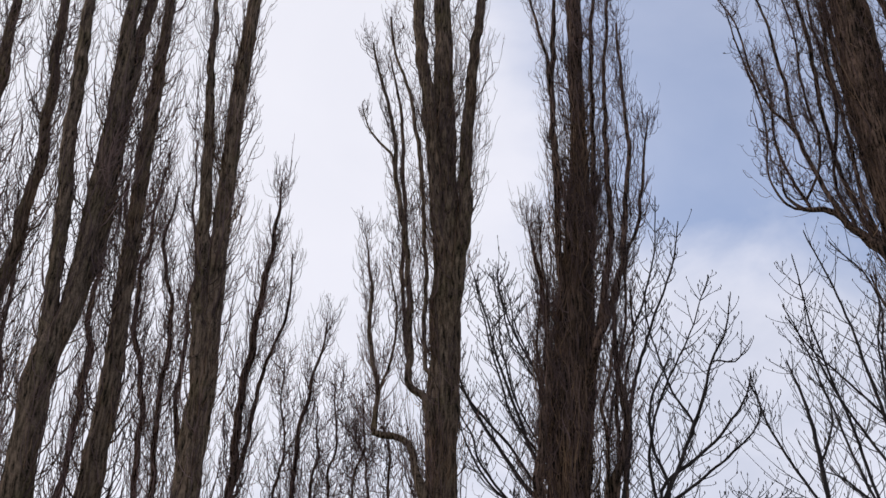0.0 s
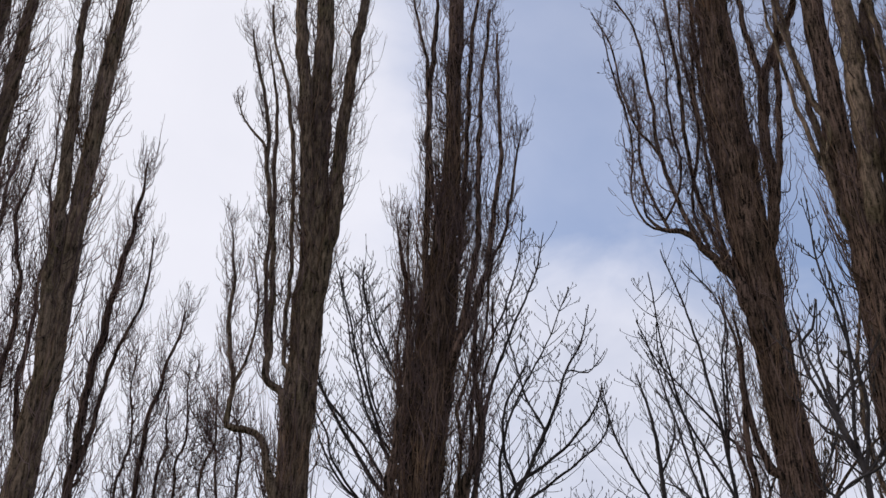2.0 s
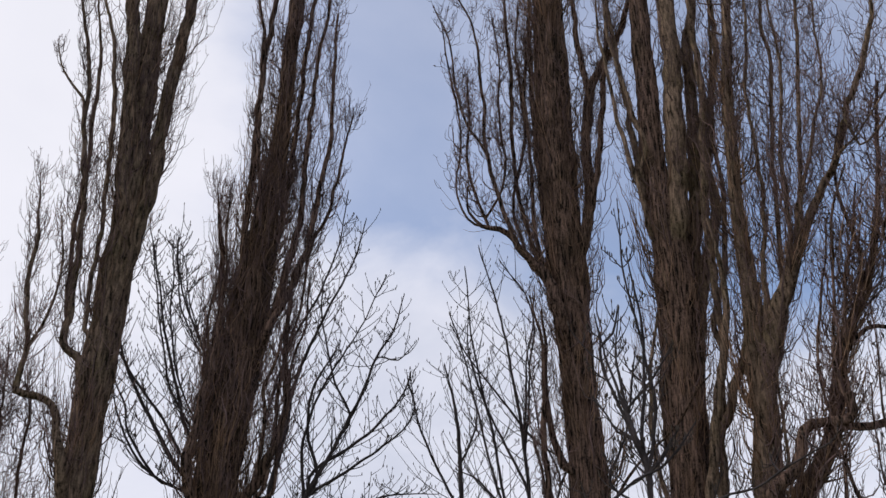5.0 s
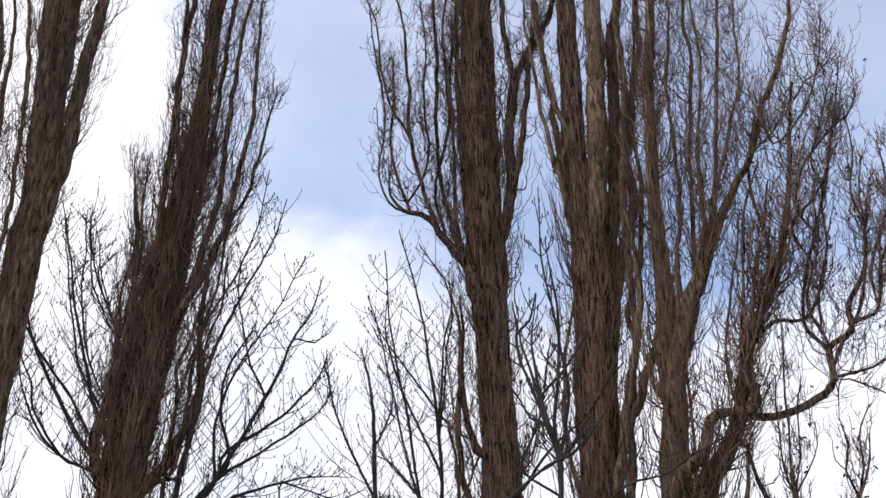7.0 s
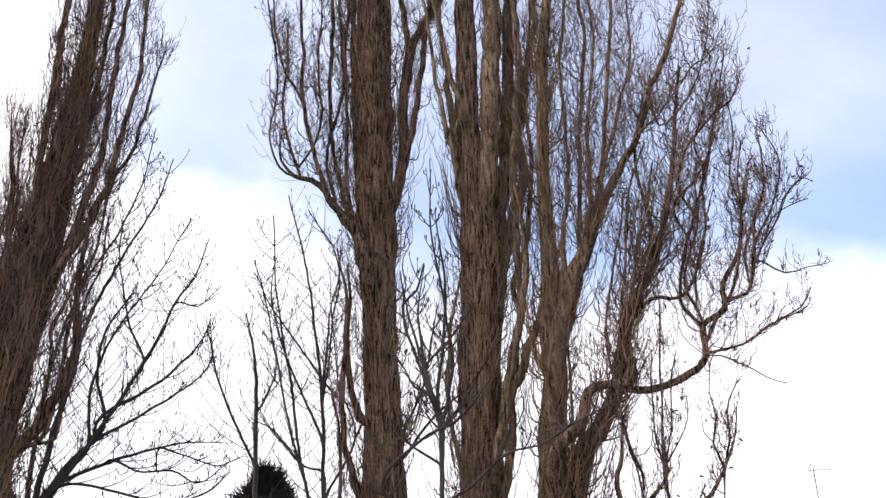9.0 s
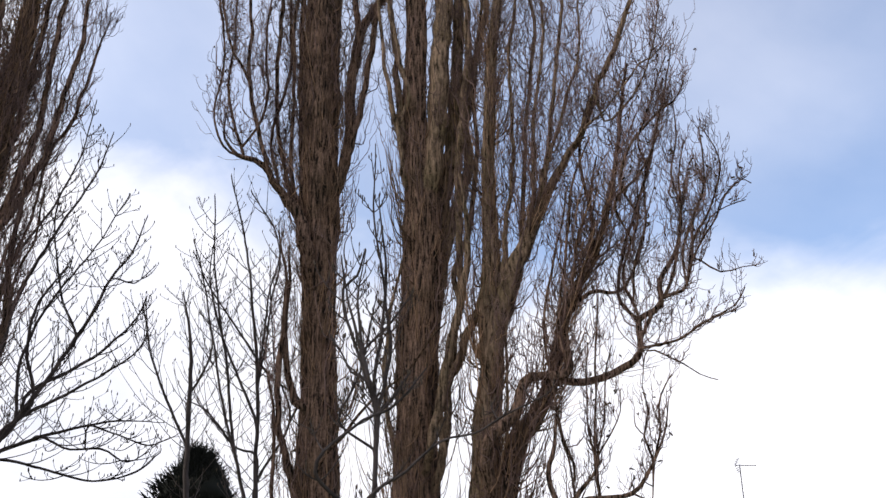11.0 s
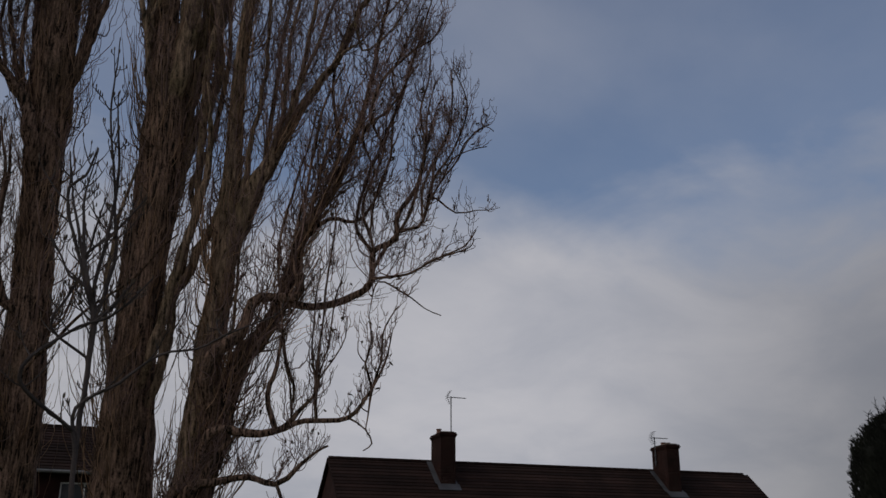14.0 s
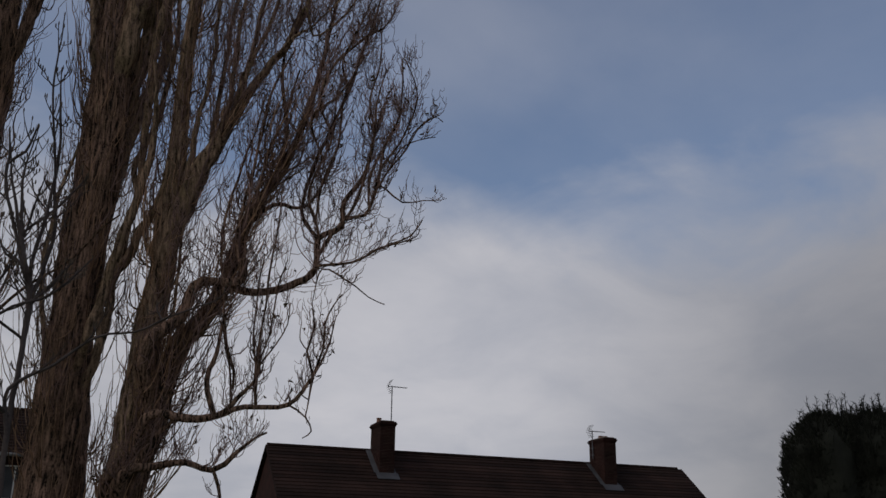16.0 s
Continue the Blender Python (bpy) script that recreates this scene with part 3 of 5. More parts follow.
t.limb([(-0.31, 16.10, 5.52, 0.095), (-0.42, 16.09, 5.98, 0.065), (-0.52, 16.09, 6.36, 0.061), (-0.82, 16.08, 6.52, 0.057), (-1.11, 16.06, 6.56, 0.057), (-1.14, 16.06, 6.85, 0.044), (-1.10, 16.06, 7.32, 0.040), (-1.26, 16.05, 8.25, 0.036), (-1.24, 16.05, 9.11, 0.028), (-1.41, 16.04, 10.25, 0.010)], 24, 0.75)
t.limb([(-1.09, 16.06, 7.22, 0.022), (-0.90, 16.07, 7.84, 0.023), (-0.81, 16.08, 8.69, 0.018), (-0.96, 16.07, 9.69, 0.014)], 16, 0.6)
t.limb([(-0.61, 16.59, 8.04, 0.042), (-0.75, 16.58, 9.60, 0.043), (-0.75, 16.58, 11.54, 0.040), (-0.88, 16.58, 13.40, 0.032), (-1.13, 16.56, 14.82, 0.017)], 9, 0.9)
t.limb([(-0.90, 16.17, 11.67, 0.027), (-1.04, 16.17, 12.15, 0.027), (-1.27, 16.15, 12.42, 0.022), (-1.48, 16.13, 12.74, 0.017), (-1.60, 16.12, 13.18, 0.011)], 12, 0.45)

t = Poplar("tall bare poplar whose trunk is shaggy with brown shoots", [(1.88, 16.39, 0.00, 0.492), (2.11, 16.37, 5.69, 0.364), (2.22, 16.35, 7.14, 0.365), (2.37, 16.33, 8.82, 0.326), (2.50, 16.31, 10.42, 0.223), (2.62, 16.29, 12.15, 0.168), (2.67, 16.28, 14.19, 0.148), (2.75, 16.27, 16.12, 0.149), (2.85, 16.25, 18.56, 0.092), (2.90, 16.24, 21.00, 0.020)],
           density=18, reach=1.1, shag=48, shag_high=0.62)
t.limb([(2.15, 16.16, 8.74, 0.065), (2.11, 16.16, 10.10, 0.062), (2.14, 16.16, 11.56, 0.060), (2.14, 16.16, 13.40, 0.058), (2.24, 16.15, 15.10, 0.050), (2.29, 16.14, 16.05, 0.031), (2.32, 16.14, 17.00, 0.020)], 7, 0.8)
t.limb([(2.54, 16.00, 7.83, 0.077), (2.86, 15.95, 9.09, 0.065), (3.03, 15.91, 10.44, 0.053), (3.10, 15.90, 12.29, 0.046), (3.18, 15.89, 14.03, 0.037), (3.37, 15.85, 15.75, 0.028)], 16, 1.1)
t.limb([(2.67, 15.78, 8.16, 0.059), (3.12, 15.69, 9.41, 0.056), (3.31, 15.65, 10.54, 0.048), (3.46, 15.62, 11.98, 0.040), (3.43, 15.63, 13.56, 0.031), (3.45, 15.62, 14.96, 0.022)], 18, 0.85)
t.limb([(2.49, 16.21, 8.99, 0.061), (2.75, 16.17, 10.34, 0.058), (2.90, 16.14, 12.32, 0.046), (2.99, 16.13, 14.50, 0.044), (3.13, 16.10, 15.98, 0.034), (3.17, 16.09, 16.49, 0.021), (3.20, 16.09, 17.00, 0.020)], 13, 1.0)
t.limb([(3.05, 15.81, 9.25, 0.037), (3.50, 15.71, 10.34, 0.033), (3.70, 15.67, 11.51, 0.025), (3.87, 15.63, 12.63, 0.010)], 18, 0.6)
t.limb([(2.01, 16.68, 7.46, 0.065), (1.89, 16.69, 8.53, 0.057), (1.83, 16.70, 9.67, 0.044), (1.63, 16.72, 10.88, 0.015)], 18, 1.0)
t.limb([(2.67, 15.78, 5.46, 0.086), (3.00, 15.72, 6.55, 0.052), (2.92, 15.73, 7.73, 0.045), (2.95, 15.73, 8.77, 0.027)], 18, 1.0)
t.limb([(1.57, 15.92, 5.49, 0.086), (1.67, 15.91, 6.60, 0.061), (1.81, 15.90, 7.69, 0.045), (1.80, 15.90, 8.84, 0.027)], 18, 1.0)
t.limb([(2.74, 15.76, 5.28, 0.036), (2.88, 15.74, 6.18, 0.032), (2.88, 15.74, 6.94, 0.033), (2.98, 15.72, 7.73, 0.029), (3.15, 15.69, 8.54, 0.024), (3.19, 15.68, 9.52, 0.020), (3.33, 15.65, 10.30, 0.015)], 13, 0.7, lean=0.5)
t.limb([(2.54, 15.70, 5.26, 0.035), (2.70, 15.67, 6.16, 0.032), (2.65, 15.68, 6.92, 0.032), (2.79, 15.65, 7.60, 0.028), (2.90, 15.63, 8.20, 0.024), (2.92, 15.63, 9.16, 0.015)], 13, 0.7, lean=0.5)
t.limb([(2.93, 15.83, 5.29, 0.031), (2.95, 15.83, 6.02, 0.027), (3.07, 15.81, 6.77, 0.028), (3.07, 15.81, 7.46, 0.024), (3.25, 15.77, 8.16, 0.019), (3.28, 15.76, 9.01, 0.015)], 13, 0.7, lean=0.5)
t.limb([(1.78, 16.10, 5.35, 0.036), (1.73, 16.11, 6.28, 0.037), (1.81, 16.10, 7.25, 0.034), (1.78, 16.10, 8.07, 0.029), (1.89, 16.09, 8.93, 0.025), (1.80, 16.10, 9.72, 0.020), (1.78, 16.10, 10.54, 0.016)], 13, 0.7, lean=0.5)
t.limb([(1.94, 16.38, 6.75, 0.029), (1.69, 16.41, 7.57, 0.029), (1.68, 16.41, 8.42, 0.025), (1.79, 16.40, 9.30, 0.021), (1.69, 16.41, 10.11, 0.016), (1.56, 16.43, 10.96, 0.011)], 13, 0.7, lean=0.5)
t.limb([(2.32, 16.03, 10.38, 0.047), (2.18, 16.05, 11.74, 0.043), (2.13, 16.06, 13.19, 0.044), (2.11, 16.06, 13.88, 0.040), (2.03, 16.07, 14.74, 0.035), (1.89, 16.09, 15.35, 0.029), (1.79, 16.10, 15.97, 0.024), (1.74, 16.11, 16.92, 0.018)], 13, 0.7, lean=0.5)

t = Poplar("tall bare poplar with a low side limb of curly twigs", [(7.51, 13.56, 0.00, 0.399), (7.40, 13.62, 5.20, 0.288), (7.34, 13.65, 6.74, 0.257), (7.32, 13.66, 8.02, 0.274), (7.29, 13.68, 9.29, 0.328), (7.22, 13.72, 10.97, 0.332), (7.20, 13.73, 12.84, 0.307), (7.22, 13.71, 14.85, 0.269), (7.36, 13.64, 18.42, 0.189), (7.56, 13.54, 22.00, 0.019)],
           density=6, reach=1.2, shag=26, wiggle=0.36, shag_high=0.8)
t.limb([(7.53, 13.32, 9.69, 0.108), (7.59, 13.28, 10.54, 0.100), (7.60, 13.28, 11.30, 0.092), (7.66, 13.24, 12.03, 0.093), (7.70, 13.22, 12.45, 0.084), (7.90, 13.10, 12.91, 0.069), (8.16, 12.94, 13.51, 0.064), (8.34, 12.83, 14.07, 0.054), (8.55, 12.69, 15.16, 0.044), (8.72, 12.57, 16.30, 0.028)], 9, 1.1)
t.limb([(7.58, 13.17, 10.20, 0.059), (7.77, 13.07, 11.31, 0.056), (7.85, 13.02, 12.23, 0.052), (7.93, 12.97, 12.97, 0.047), (7.99, 12.93, 13.74, 0.043), (8.06, 12.89, 14.82, 0.033), (8.12, 12.85, 15.96, 0.022)], 10, 0.9)
t.limb([(6.90, 13.43, 8.16, 0.118), (6.79, 13.49, 8.63, 0.087), (6.53, 13.61, 9.02, 0.066), (6.21, 13.77, 9.49, 0.053), (5.82, 13.94, 9.68, 0.036), (5.62, 14.02, 9.95, 0.022), (5.60, 14.03, 10.45, 0.014)], 8, 0.35)
t.limb([(6.25, 13.64, 9.36, 0.040), (6.02, 13.74, 10.31, 0.041), (5.87, 13.81, 11.13, 0.037), (5.83, 13.82, 12.35, 0.029), (5.70, 13.88, 13.79, 0.020), (5.41, 13.99, 14.63, 0.016)], 10, 1.0)
t.limb([(5.56, 13.93, 9.75, 0.022), (5.36, 14.01, 10.45, 0.018), (5.47, 13.97, 11.50, 0.019), (5.27, 14.04, 12.88, 0.015), (5.12, 14.10, 14.08, 0.010)], 8, 0.65)
t.limb([(5.82, 13.71, 11.00, 0.028), (5.54, 13.83, 11.61, 0.023), (5.34, 13.91, 12.42, 0.019), (5.24, 13.95, 13.46, 0.015), (4.95, 14.05, 14.35, 0.010)], 10, 0.65)
t.limb([(6.86, 13.79, 8.83, 0.044), (6.61, 13.91, 10.05, 0.041), (6.46, 13.98, 11.72, 0.038), (6.47, 13.98, 13.25, 0.035), (6.38, 14.02, 14.91, 0.027)], 9, 1.1)
t.limb([(6.97, 13.73, 9.36, 0.054), (6.88, 13.78, 10.95, 0.052), (6.83, 13.80, 12.82, 0.045), (6.83, 13.80, 14.86, 0.037), (6.83, 13.80, 15.93, 0.023), (6.83, 13.80, 17.00, 0.020)], 14, 1.1)
t.limb([(7.14, 13.42, 3.39, 0.060), (6.87, 13.56, 4.46, 0.052), (6.68, 13.65, 5.45, 0.049), (6.70, 13.64, 6.52, 0.042), (6.72, 13.63, 7.45, 0.025), (6.56, 13.71, 8.39, 0.013)], 9, 0.8)
t.limb([(6.86, 13.68, 3.39, 0.032), (6.71, 13.75, 4.14, 0.028), (6.71, 13.75, 5.13, 0.025), (6.57, 13.82, 5.99, 0.017)], 10, 0.8)
t.limb([(7.68, 13.23, 12.38, 0.057), (7.61, 13.27, 13.11, 0.053), (7.56, 13.30, 13.83, 0.049), (7.55, 13.31, 15.07, 0.039), (7.57, 13.30, 16.23, 0.023)], 10, 0.9)
t.limb([(6.02, 14.17, 9.87, 0.030), (5.85, 14.25, 10.42, 0.030), (5.70, 14.31, 11.11, 0.025), (5.74, 14.29, 12.02, 0.021), (5.73, 14.29, 13.03, 0.016)], 18, 0.6)
t.limb([(6.25, 14.07, 10.51, 0.025), (6.35, 14.03, 11.22, 0.025), (6.25, 14.07, 12.19, 0.021), (6.29, 14.05, 13.21, 0.016), (6.19, 14.10, 14.41, 0.016)], 18, 0.6)
t.limb([(6.69, 13.98, 9.18, 0.034), (6.51, 14.07, 10.23, 0.030), (6.65, 14.00, 11.17, 0.031), (6.72, 13.97, 12.15, 0.026), (6.62, 14.01, 13.43, 0.022), (6.68, 13.99, 14.80, 0.017)], 16, 0.7)
t.limb([(6.88, 13.66, 8.72, 0.043), (6.72, 13.74, 9.79, 0.039), (6.73, 13.74, 10.94, 0.035), (6.65, 13.78, 12.27, 0.031), (6.72, 13.74, 13.82, 0.027)], 16, 0.7)
t.limb([(7.14, 13.53, 5.42, 0.070), (6.95, 13.63, 5.56, 0.062), (6.84, 13.69, 6.05, 0.049), (6.78, 13.72, 6.61, 0.036), (6.82, 13.70, 7.39, 0.028), (6.77, 13.72, 8.19, 0.014)], 8, 0.6)
t.limb([(7.24, 13.48, 4.17, 0.030), (7.24, 13.16, 4.64, 0.025), (7.37, 12.76, 4.90, 0.025), (7.56, 12.31, 5.35, 0.021), (7.83, 11.80, 5.73, 0.017), (7.97, 11.37, 6.14, 0.016), (7.99, 11.00, 6.29, 0.008)], 0, 0)
t.withered(0.02)

t = Poplar("massive bare poplar with several dark upright stems", [(8.42, 12.42, 0.00, 0.505), (8.43, 12.41, 5.01, 0.332), (8.44, 12.40, 6.10, 0.310), (8.50, 12.36, 7.37, 0.312), (8.50, 12.36, 8.85, 0.298), (8.40, 12.43, 10.13, 0.208), (8.40, 12.43, 11.86, 0.189), (8.43, 12.41, 14.14, 0.159), (8.45, 12.39, 18.07, 0.086), (8.47, 12.38, 22.00, 0.019)],
           density=6, reach=1.2, shag=28, wiggle=0.25, shag_high=0.5, limb_shag=False, limb_bark=BARK_PALE)
t.limb([(8.45, 12.27, 8.48, 0.172), (8.63, 12.14, 10.01, 0.171), (8.70, 12.09, 11.70, 0.163), (8.78, 12.04, 13.94, 0.157), (8.88, 11.97, 16.97, 0.097), (8.93, 11.93, 20.00, 0.020)], 6, 1.0)
t.limb([(8.75, 12.43, 8.20, 0.134), (8.95, 12.28, 9.39, 0.130), (9.09, 12.18, 11.02, 0.112), (9.15, 12.13, 12.81, 0.099), (9.32, 12.01, 14.06, 0.082), (9.62, 11.78, 16.53, 0.051), (9.79, 11.65, 19.00, 0.020)], 6, 1.0)
t.limb([(8.20, 12.44, 9.34, 0.053), (8.12, 12.49, 10.67, 0.055), (8.03, 12.55, 12.10, 0.048), (7.93, 12.62, 13.51, 0.040), (7.88, 12.65, 14.26, 0.025), (7.85, 12.67, 15.00, 0.020)], 6, 0.7)
t.limb([(8.71, 12.45, 6.68, 0.100), (8.96, 12.28, 8.36, 0.104), (9.24, 12.07, 9.54, 0.089), (9.26, 12.05, 10.97, 0.065), (9.52, 11.85, 12.69, 0.059), (9.57, 11.81, 13.96, 0.046), (9.64, 11.75, 15.98, 0.029), (9.68, 11.72, 18.00, 0.020)], 6, 1.1)
t.limb([(8.27, 11.79, 4.68, 0.065), (8.38, 11.71, 5.42, 0.066), (8.51, 11.62, 6.11, 0.063), (8.61, 11.54, 6.64, 0.056), (8.69, 11.48, 7.27, 0.052), (8.74, 11.45, 7.94, 0.044), (8.71, 11.47, 8.53, 0.036), (8.66, 11.50, 9.14, 0.027)], 3, 0.7)
t.limb([(8.20, 12.32, 3.39, 0.047), (8.07, 12.41, 4.63, 0.039), (7.89, 12.52, 5.82, 0.036), (7.97, 12.47, 6.82, 0.029), (8.12, 12.38, 7.78, 0.017)], 10, 0.9)
t.limb([(8.60, 12.04, 4.40, 0.071), (8.76, 11.93, 5.88, 0.060), (8.87, 11.85, 7.15, 0.054), (8.86, 11.85, 8.42, 0.060), (8.89, 11.83, 9.78, 0.066), (9.02, 11.73, 11.46, 0.060), (9.03, 11.72, 13.30, 0.054), (9.04, 11.72, 14.65, 0.034), (9.05, 11.71, 16.00, 0.020)], 9, 0.9)
t.limb([(8.86, 11.98, 7.58, 0.042), (9.08, 11.81, 8.45, 0.043), (9.18, 11.74, 9.81, 0.036), (9.19, 11.73, 11.39, 0.033), (9.34, 11.61, 13.34, 0.025), (9.41, 11.55, 14.42, 0.015), (9.45, 11.52, 15.50, 0.020)], 10, 0.8)
t.limb([(8.55, 11.96, 5.42, 0.063), (8.76, 11.81, 5.93, 0.064), (8.90, 11.70, 6.46, 0.061), (9.03, 11.60, 6.91, 0.057), (9.20, 11.47, 7.46, 0.044), (9.32, 11.36, 8.03, 0.036)], 4, 0.7)
t.limb([(8.04, 12.42, 10.17, 0.043), (7.90, 12.52, 11.03, 0.039), (7.81, 12.57, 11.68, 0.035), (7.75, 12.61, 12.41, 0.031), (7.68, 12.65, 13.23, 0.026), (7.65, 12.67, 14.35, 0.016)], 5, 0.6)
t.limb([(8.13, 12.25, 10.78, 0.039), (8.04, 12.31, 11.30, 0.039), (7.94, 12.37, 11.96, 0.035), (7.84, 12.44, 12.58, 0.030), (7.75, 12.49, 13.34, 0.026), (7.73, 12.51, 14.53, 0.016)], 5, 0.6)

t = Poplar("bare poplar with pale yellowish bark and spreading limbs", [(8.85, 11.61, 0.00, 0.306), (9.02, 11.48, 4.38, 0.227), (9.11, 11.41, 5.62, 0.180), (9.15, 11.38, 6.68, 0.184), (9.15, 11.38, 8.00, 0.129), (9.16, 11.37, 9.63, 0.104), (9.23, 11.31, 11.28, 0.091), (9.38, 11.19, 13.06, 0.077), (9.64, 10.97, 16.53, 0.048), (9.78, 10.85, 20.00, 0.020)],
           density=8, reach=1.1, shag=14, bark=BARK_PALE, wiggle=0.3)
t.limb([(9.16, 11.24, 6.55, 0.136), (9.29, 11.07, 7.34, 0.143), (9.42, 10.89, 7.85, 0.122), (9.60, 10.66, 8.35, 0.088), (9.80, 10.41, 8.98, 0.067), (9.91, 10.24, 9.33, 0.058), (10.08, 10.00, 9.77, 0.054), (10.20, 9.81, 10.44, 0.050), (10.32, 9.61, 10.87, 0.046), (10.47, 9.36, 11.52, 0.041), (10.56, 9.19, 12.06, 0.032), (10.59, 9.08, 12.99, 0.024), (10.56, 9.04, 13.80, 0.019)], 11, 1.0)
t.limb([(9.44, 11.27, 7.06, 0.070), (9.63, 11.11, 8.39, 0.040), (9.69, 11.06, 9.83, 0.036), (9.84, 10.92, 11.48, 0.031), (9.88, 10.89, 13.04, 0.027), (9.92, 10.85, 15.52, 0.016), (9.95, 10.82, 18.00, 0.014)], 12, 1.2, wiggle=0.30, hair=1.6)
t.limb([(9.47, 10.71, 8.00, 0.054), (9.69, 10.52, 9.35, 0.037), (9.84, 10.37, 10.92, 0.033), (10.00, 10.22, 12.62, 0.026), (10.14, 10.09, 14.31, 0.016), (10.22, 10.01, 16.00, 0.014)], 11, 1.25, wiggle=0.30, hair=1.6)
t.limb([(9.09, 11.17, 4.26, 0.036), (9.18, 11.10, 5.22, 0.024), (9.17, 11.10, 6.24, 0.019), (9.30, 10.99, 7.13, 0.014)], 11, 0.8, wiggle=0.30, hair=1.6)
t.limb([(9.18, 11.22, 7.00, 0.062), (9.29, 11.13, 8.22, 0.039), (9.42, 11.02, 9.53, 0.032), (9.41, 11.04, 11.17, 0.028), (9.54, 10.92, 12.93, 0.023), (9.62, 10.85, 14.21, 0.014), (9.67, 10.81, 15.50, 0.014)], 14, 0.9, wiggle=0.30, hair=1.6)
t.limb([(9.40, 10.77, 7.91, 0.054), (9.53, 10.66, 8.87, 0.036), (9.56, 10.63, 10.11, 0.031), (9.69, 10.52, 11.30, 0.026), (9.71, 10.50, 12.70, 0.020), (9.77, 10.45, 14.20, 0.010)], 17, 0.9, wiggle=0.30, hair=1.6)
t.limb([(9.49, 10.56, 8.28, 0.042), (9.66, 10.40, 9.39, 0.031), (9.88, 10.20, 10.24, 0.028), (10.04, 10.04, 11.13, 0.022), (10.11, 9.97, 12.49, 0.016), (10.25, 9.83, 13.79, 0.010)], 17, 0.9, wiggle=0.30, hair=1.6)
t.limb([(9.99, 9.66, 10.13, 0.029), (10.07, 9.58, 9.65, 0.018), (10.32, 9.32, 9.93, 0.018), (10.52, 9.08, 10.39, 0.015), (10.65, 8.93, 10.97, 0.012), (10.75, 8.81, 11.70, 0.010)], 15, 0.8, wiggle=0.30, hair=1.6)
t.limb([(9.87, 9.79, 9.60, 0.025), (10.08, 9.57, 9.85, 0.015), (10.48, 9.13, 10.61, 0.015), (10.60, 8.99, 10.67, 0.012), (10.76, 8.80, 10.93, 0.012), (10.82, 8.72, 10.74, 0.006)], 15, 0.7, wiggle=0.30, hair=1.6)

t = Poplar("crooked bare poplar with long horizontal twisted limbs", [(8.36, 11.66, 0.00, 0.234), (9.11, 11.03, 4.27, 0.173), (9.34, 10.83, 4.93, 0.140), (9.57, 10.63, 5.49, 0.113), (9.71, 10.50, 6.15, 0.094), (9.86, 10.36, 6.84, 0.072), (10.14, 10.08, 7.52, 0.061), (10.36, 9.85, 8.52, 0.046), (10.50, 9.70, 9.68, 0.034), (10.67, 9.52, 10.91, 0.022)],
           density=14, reach=1.3, shag=24, wiggle=0.3, low=0.22, droop=7)
t.limb([(9.48, 10.44, 5.47, 0.061), (9.89, 10.05, 5.49, 0.057), (10.20, 9.73, 5.66, 0.054), (10.39, 9.53, 5.94, 0.046), (10.38, 9.55, 6.35, 0.039), (10.61, 9.28, 6.60, 0.039), (10.64, 9.25, 7.00, 0.035), (10.84, 9.02, 7.44, 0.028), (10.90, 8.95, 8.06, 0.020), (10.99, 8.83, 8.69, 0.012)], 9, 1.15)
t.limb([(10.55, 9.20, 6.66, 0.027), (10.77, 8.95, 6.75, 0.023), (10.90, 8.79, 7.28, 0.020), (10.94, 8.74, 7.89, 0.016), (11.10, 8.53, 8.57, 0.012)], 10, 1.0)
t.limb([(10.32, 9.46, 5.91, 0.023), (10.65, 9.09, 5.99, 0.019), (10.93, 8.75, 6.23, 0.015), (11.20, 8.41, 6.43, 0.012), (11.29, 8.28, 6.70, 0.008)], 11, 0.85)
t.limb([(10.90, 8.78, 7.45, 0.020), (11.09, 8.54, 8.02, 0.016), (11.21, 8.38, 8.72, 0.012), (11.11, 8.52, 9.39, 0.008)], 14, 0.7)
t.limb([(10.90, 8.95, 8.06, 0.020), (10.84, 9.01, 8.74, 0.016), (10.95, 8.88, 9.38, 0.013), (10.94, 8.90, 10.10, 0.009)], 14, 0.8)
t.limb([(10.40, 9.52, 6.32, 0.023), (10.27, 9.66, 7.03, 0.020), (10.46, 9.46, 7.90, 0.016), (10.51, 9.40, 8.83, 0.012)], 12, 0.9)
t.limb([(8.68, 10.99, 4.54, 0.097), (9.01, 10.72, 5.03, 0.090), (9.12, 10.62, 5.47, 0.076), (9.28, 10.48, 5.58, 0.068), (9.53, 10.26, 5.57, 0.068), (9.58, 10.21, 5.97, 0.061)], 3, 0.8)
t.limb([(9.74, 10.33, 6.45, 0.035), (10.00, 10.08, 6.90, 0.032), (10.28, 9.80, 6.89, 0.024), (10.45, 9.61, 7.18, 0.020), (10.59, 9.46, 7.74, 0.012)], 11, 0.9)
t.limb([(9.96, 10.26, 7.00, 0.036), (10.15, 10.07, 7.99, 0.033), (10.05, 10.17, 9.28, 0.025), (10.21, 10.01, 10.50, 0.018)], 10, 1.1)
t.limb([(10.28, 9.80, 6.86, 0.024), (10.48, 9.59, 7.95, 0.024), (10.73, 9.30, 9.04, 0.021), (10.94, 9.06, 10.19, 0.017), (11.07, 8.90, 11.10, 0.009)], 10, 1.0)
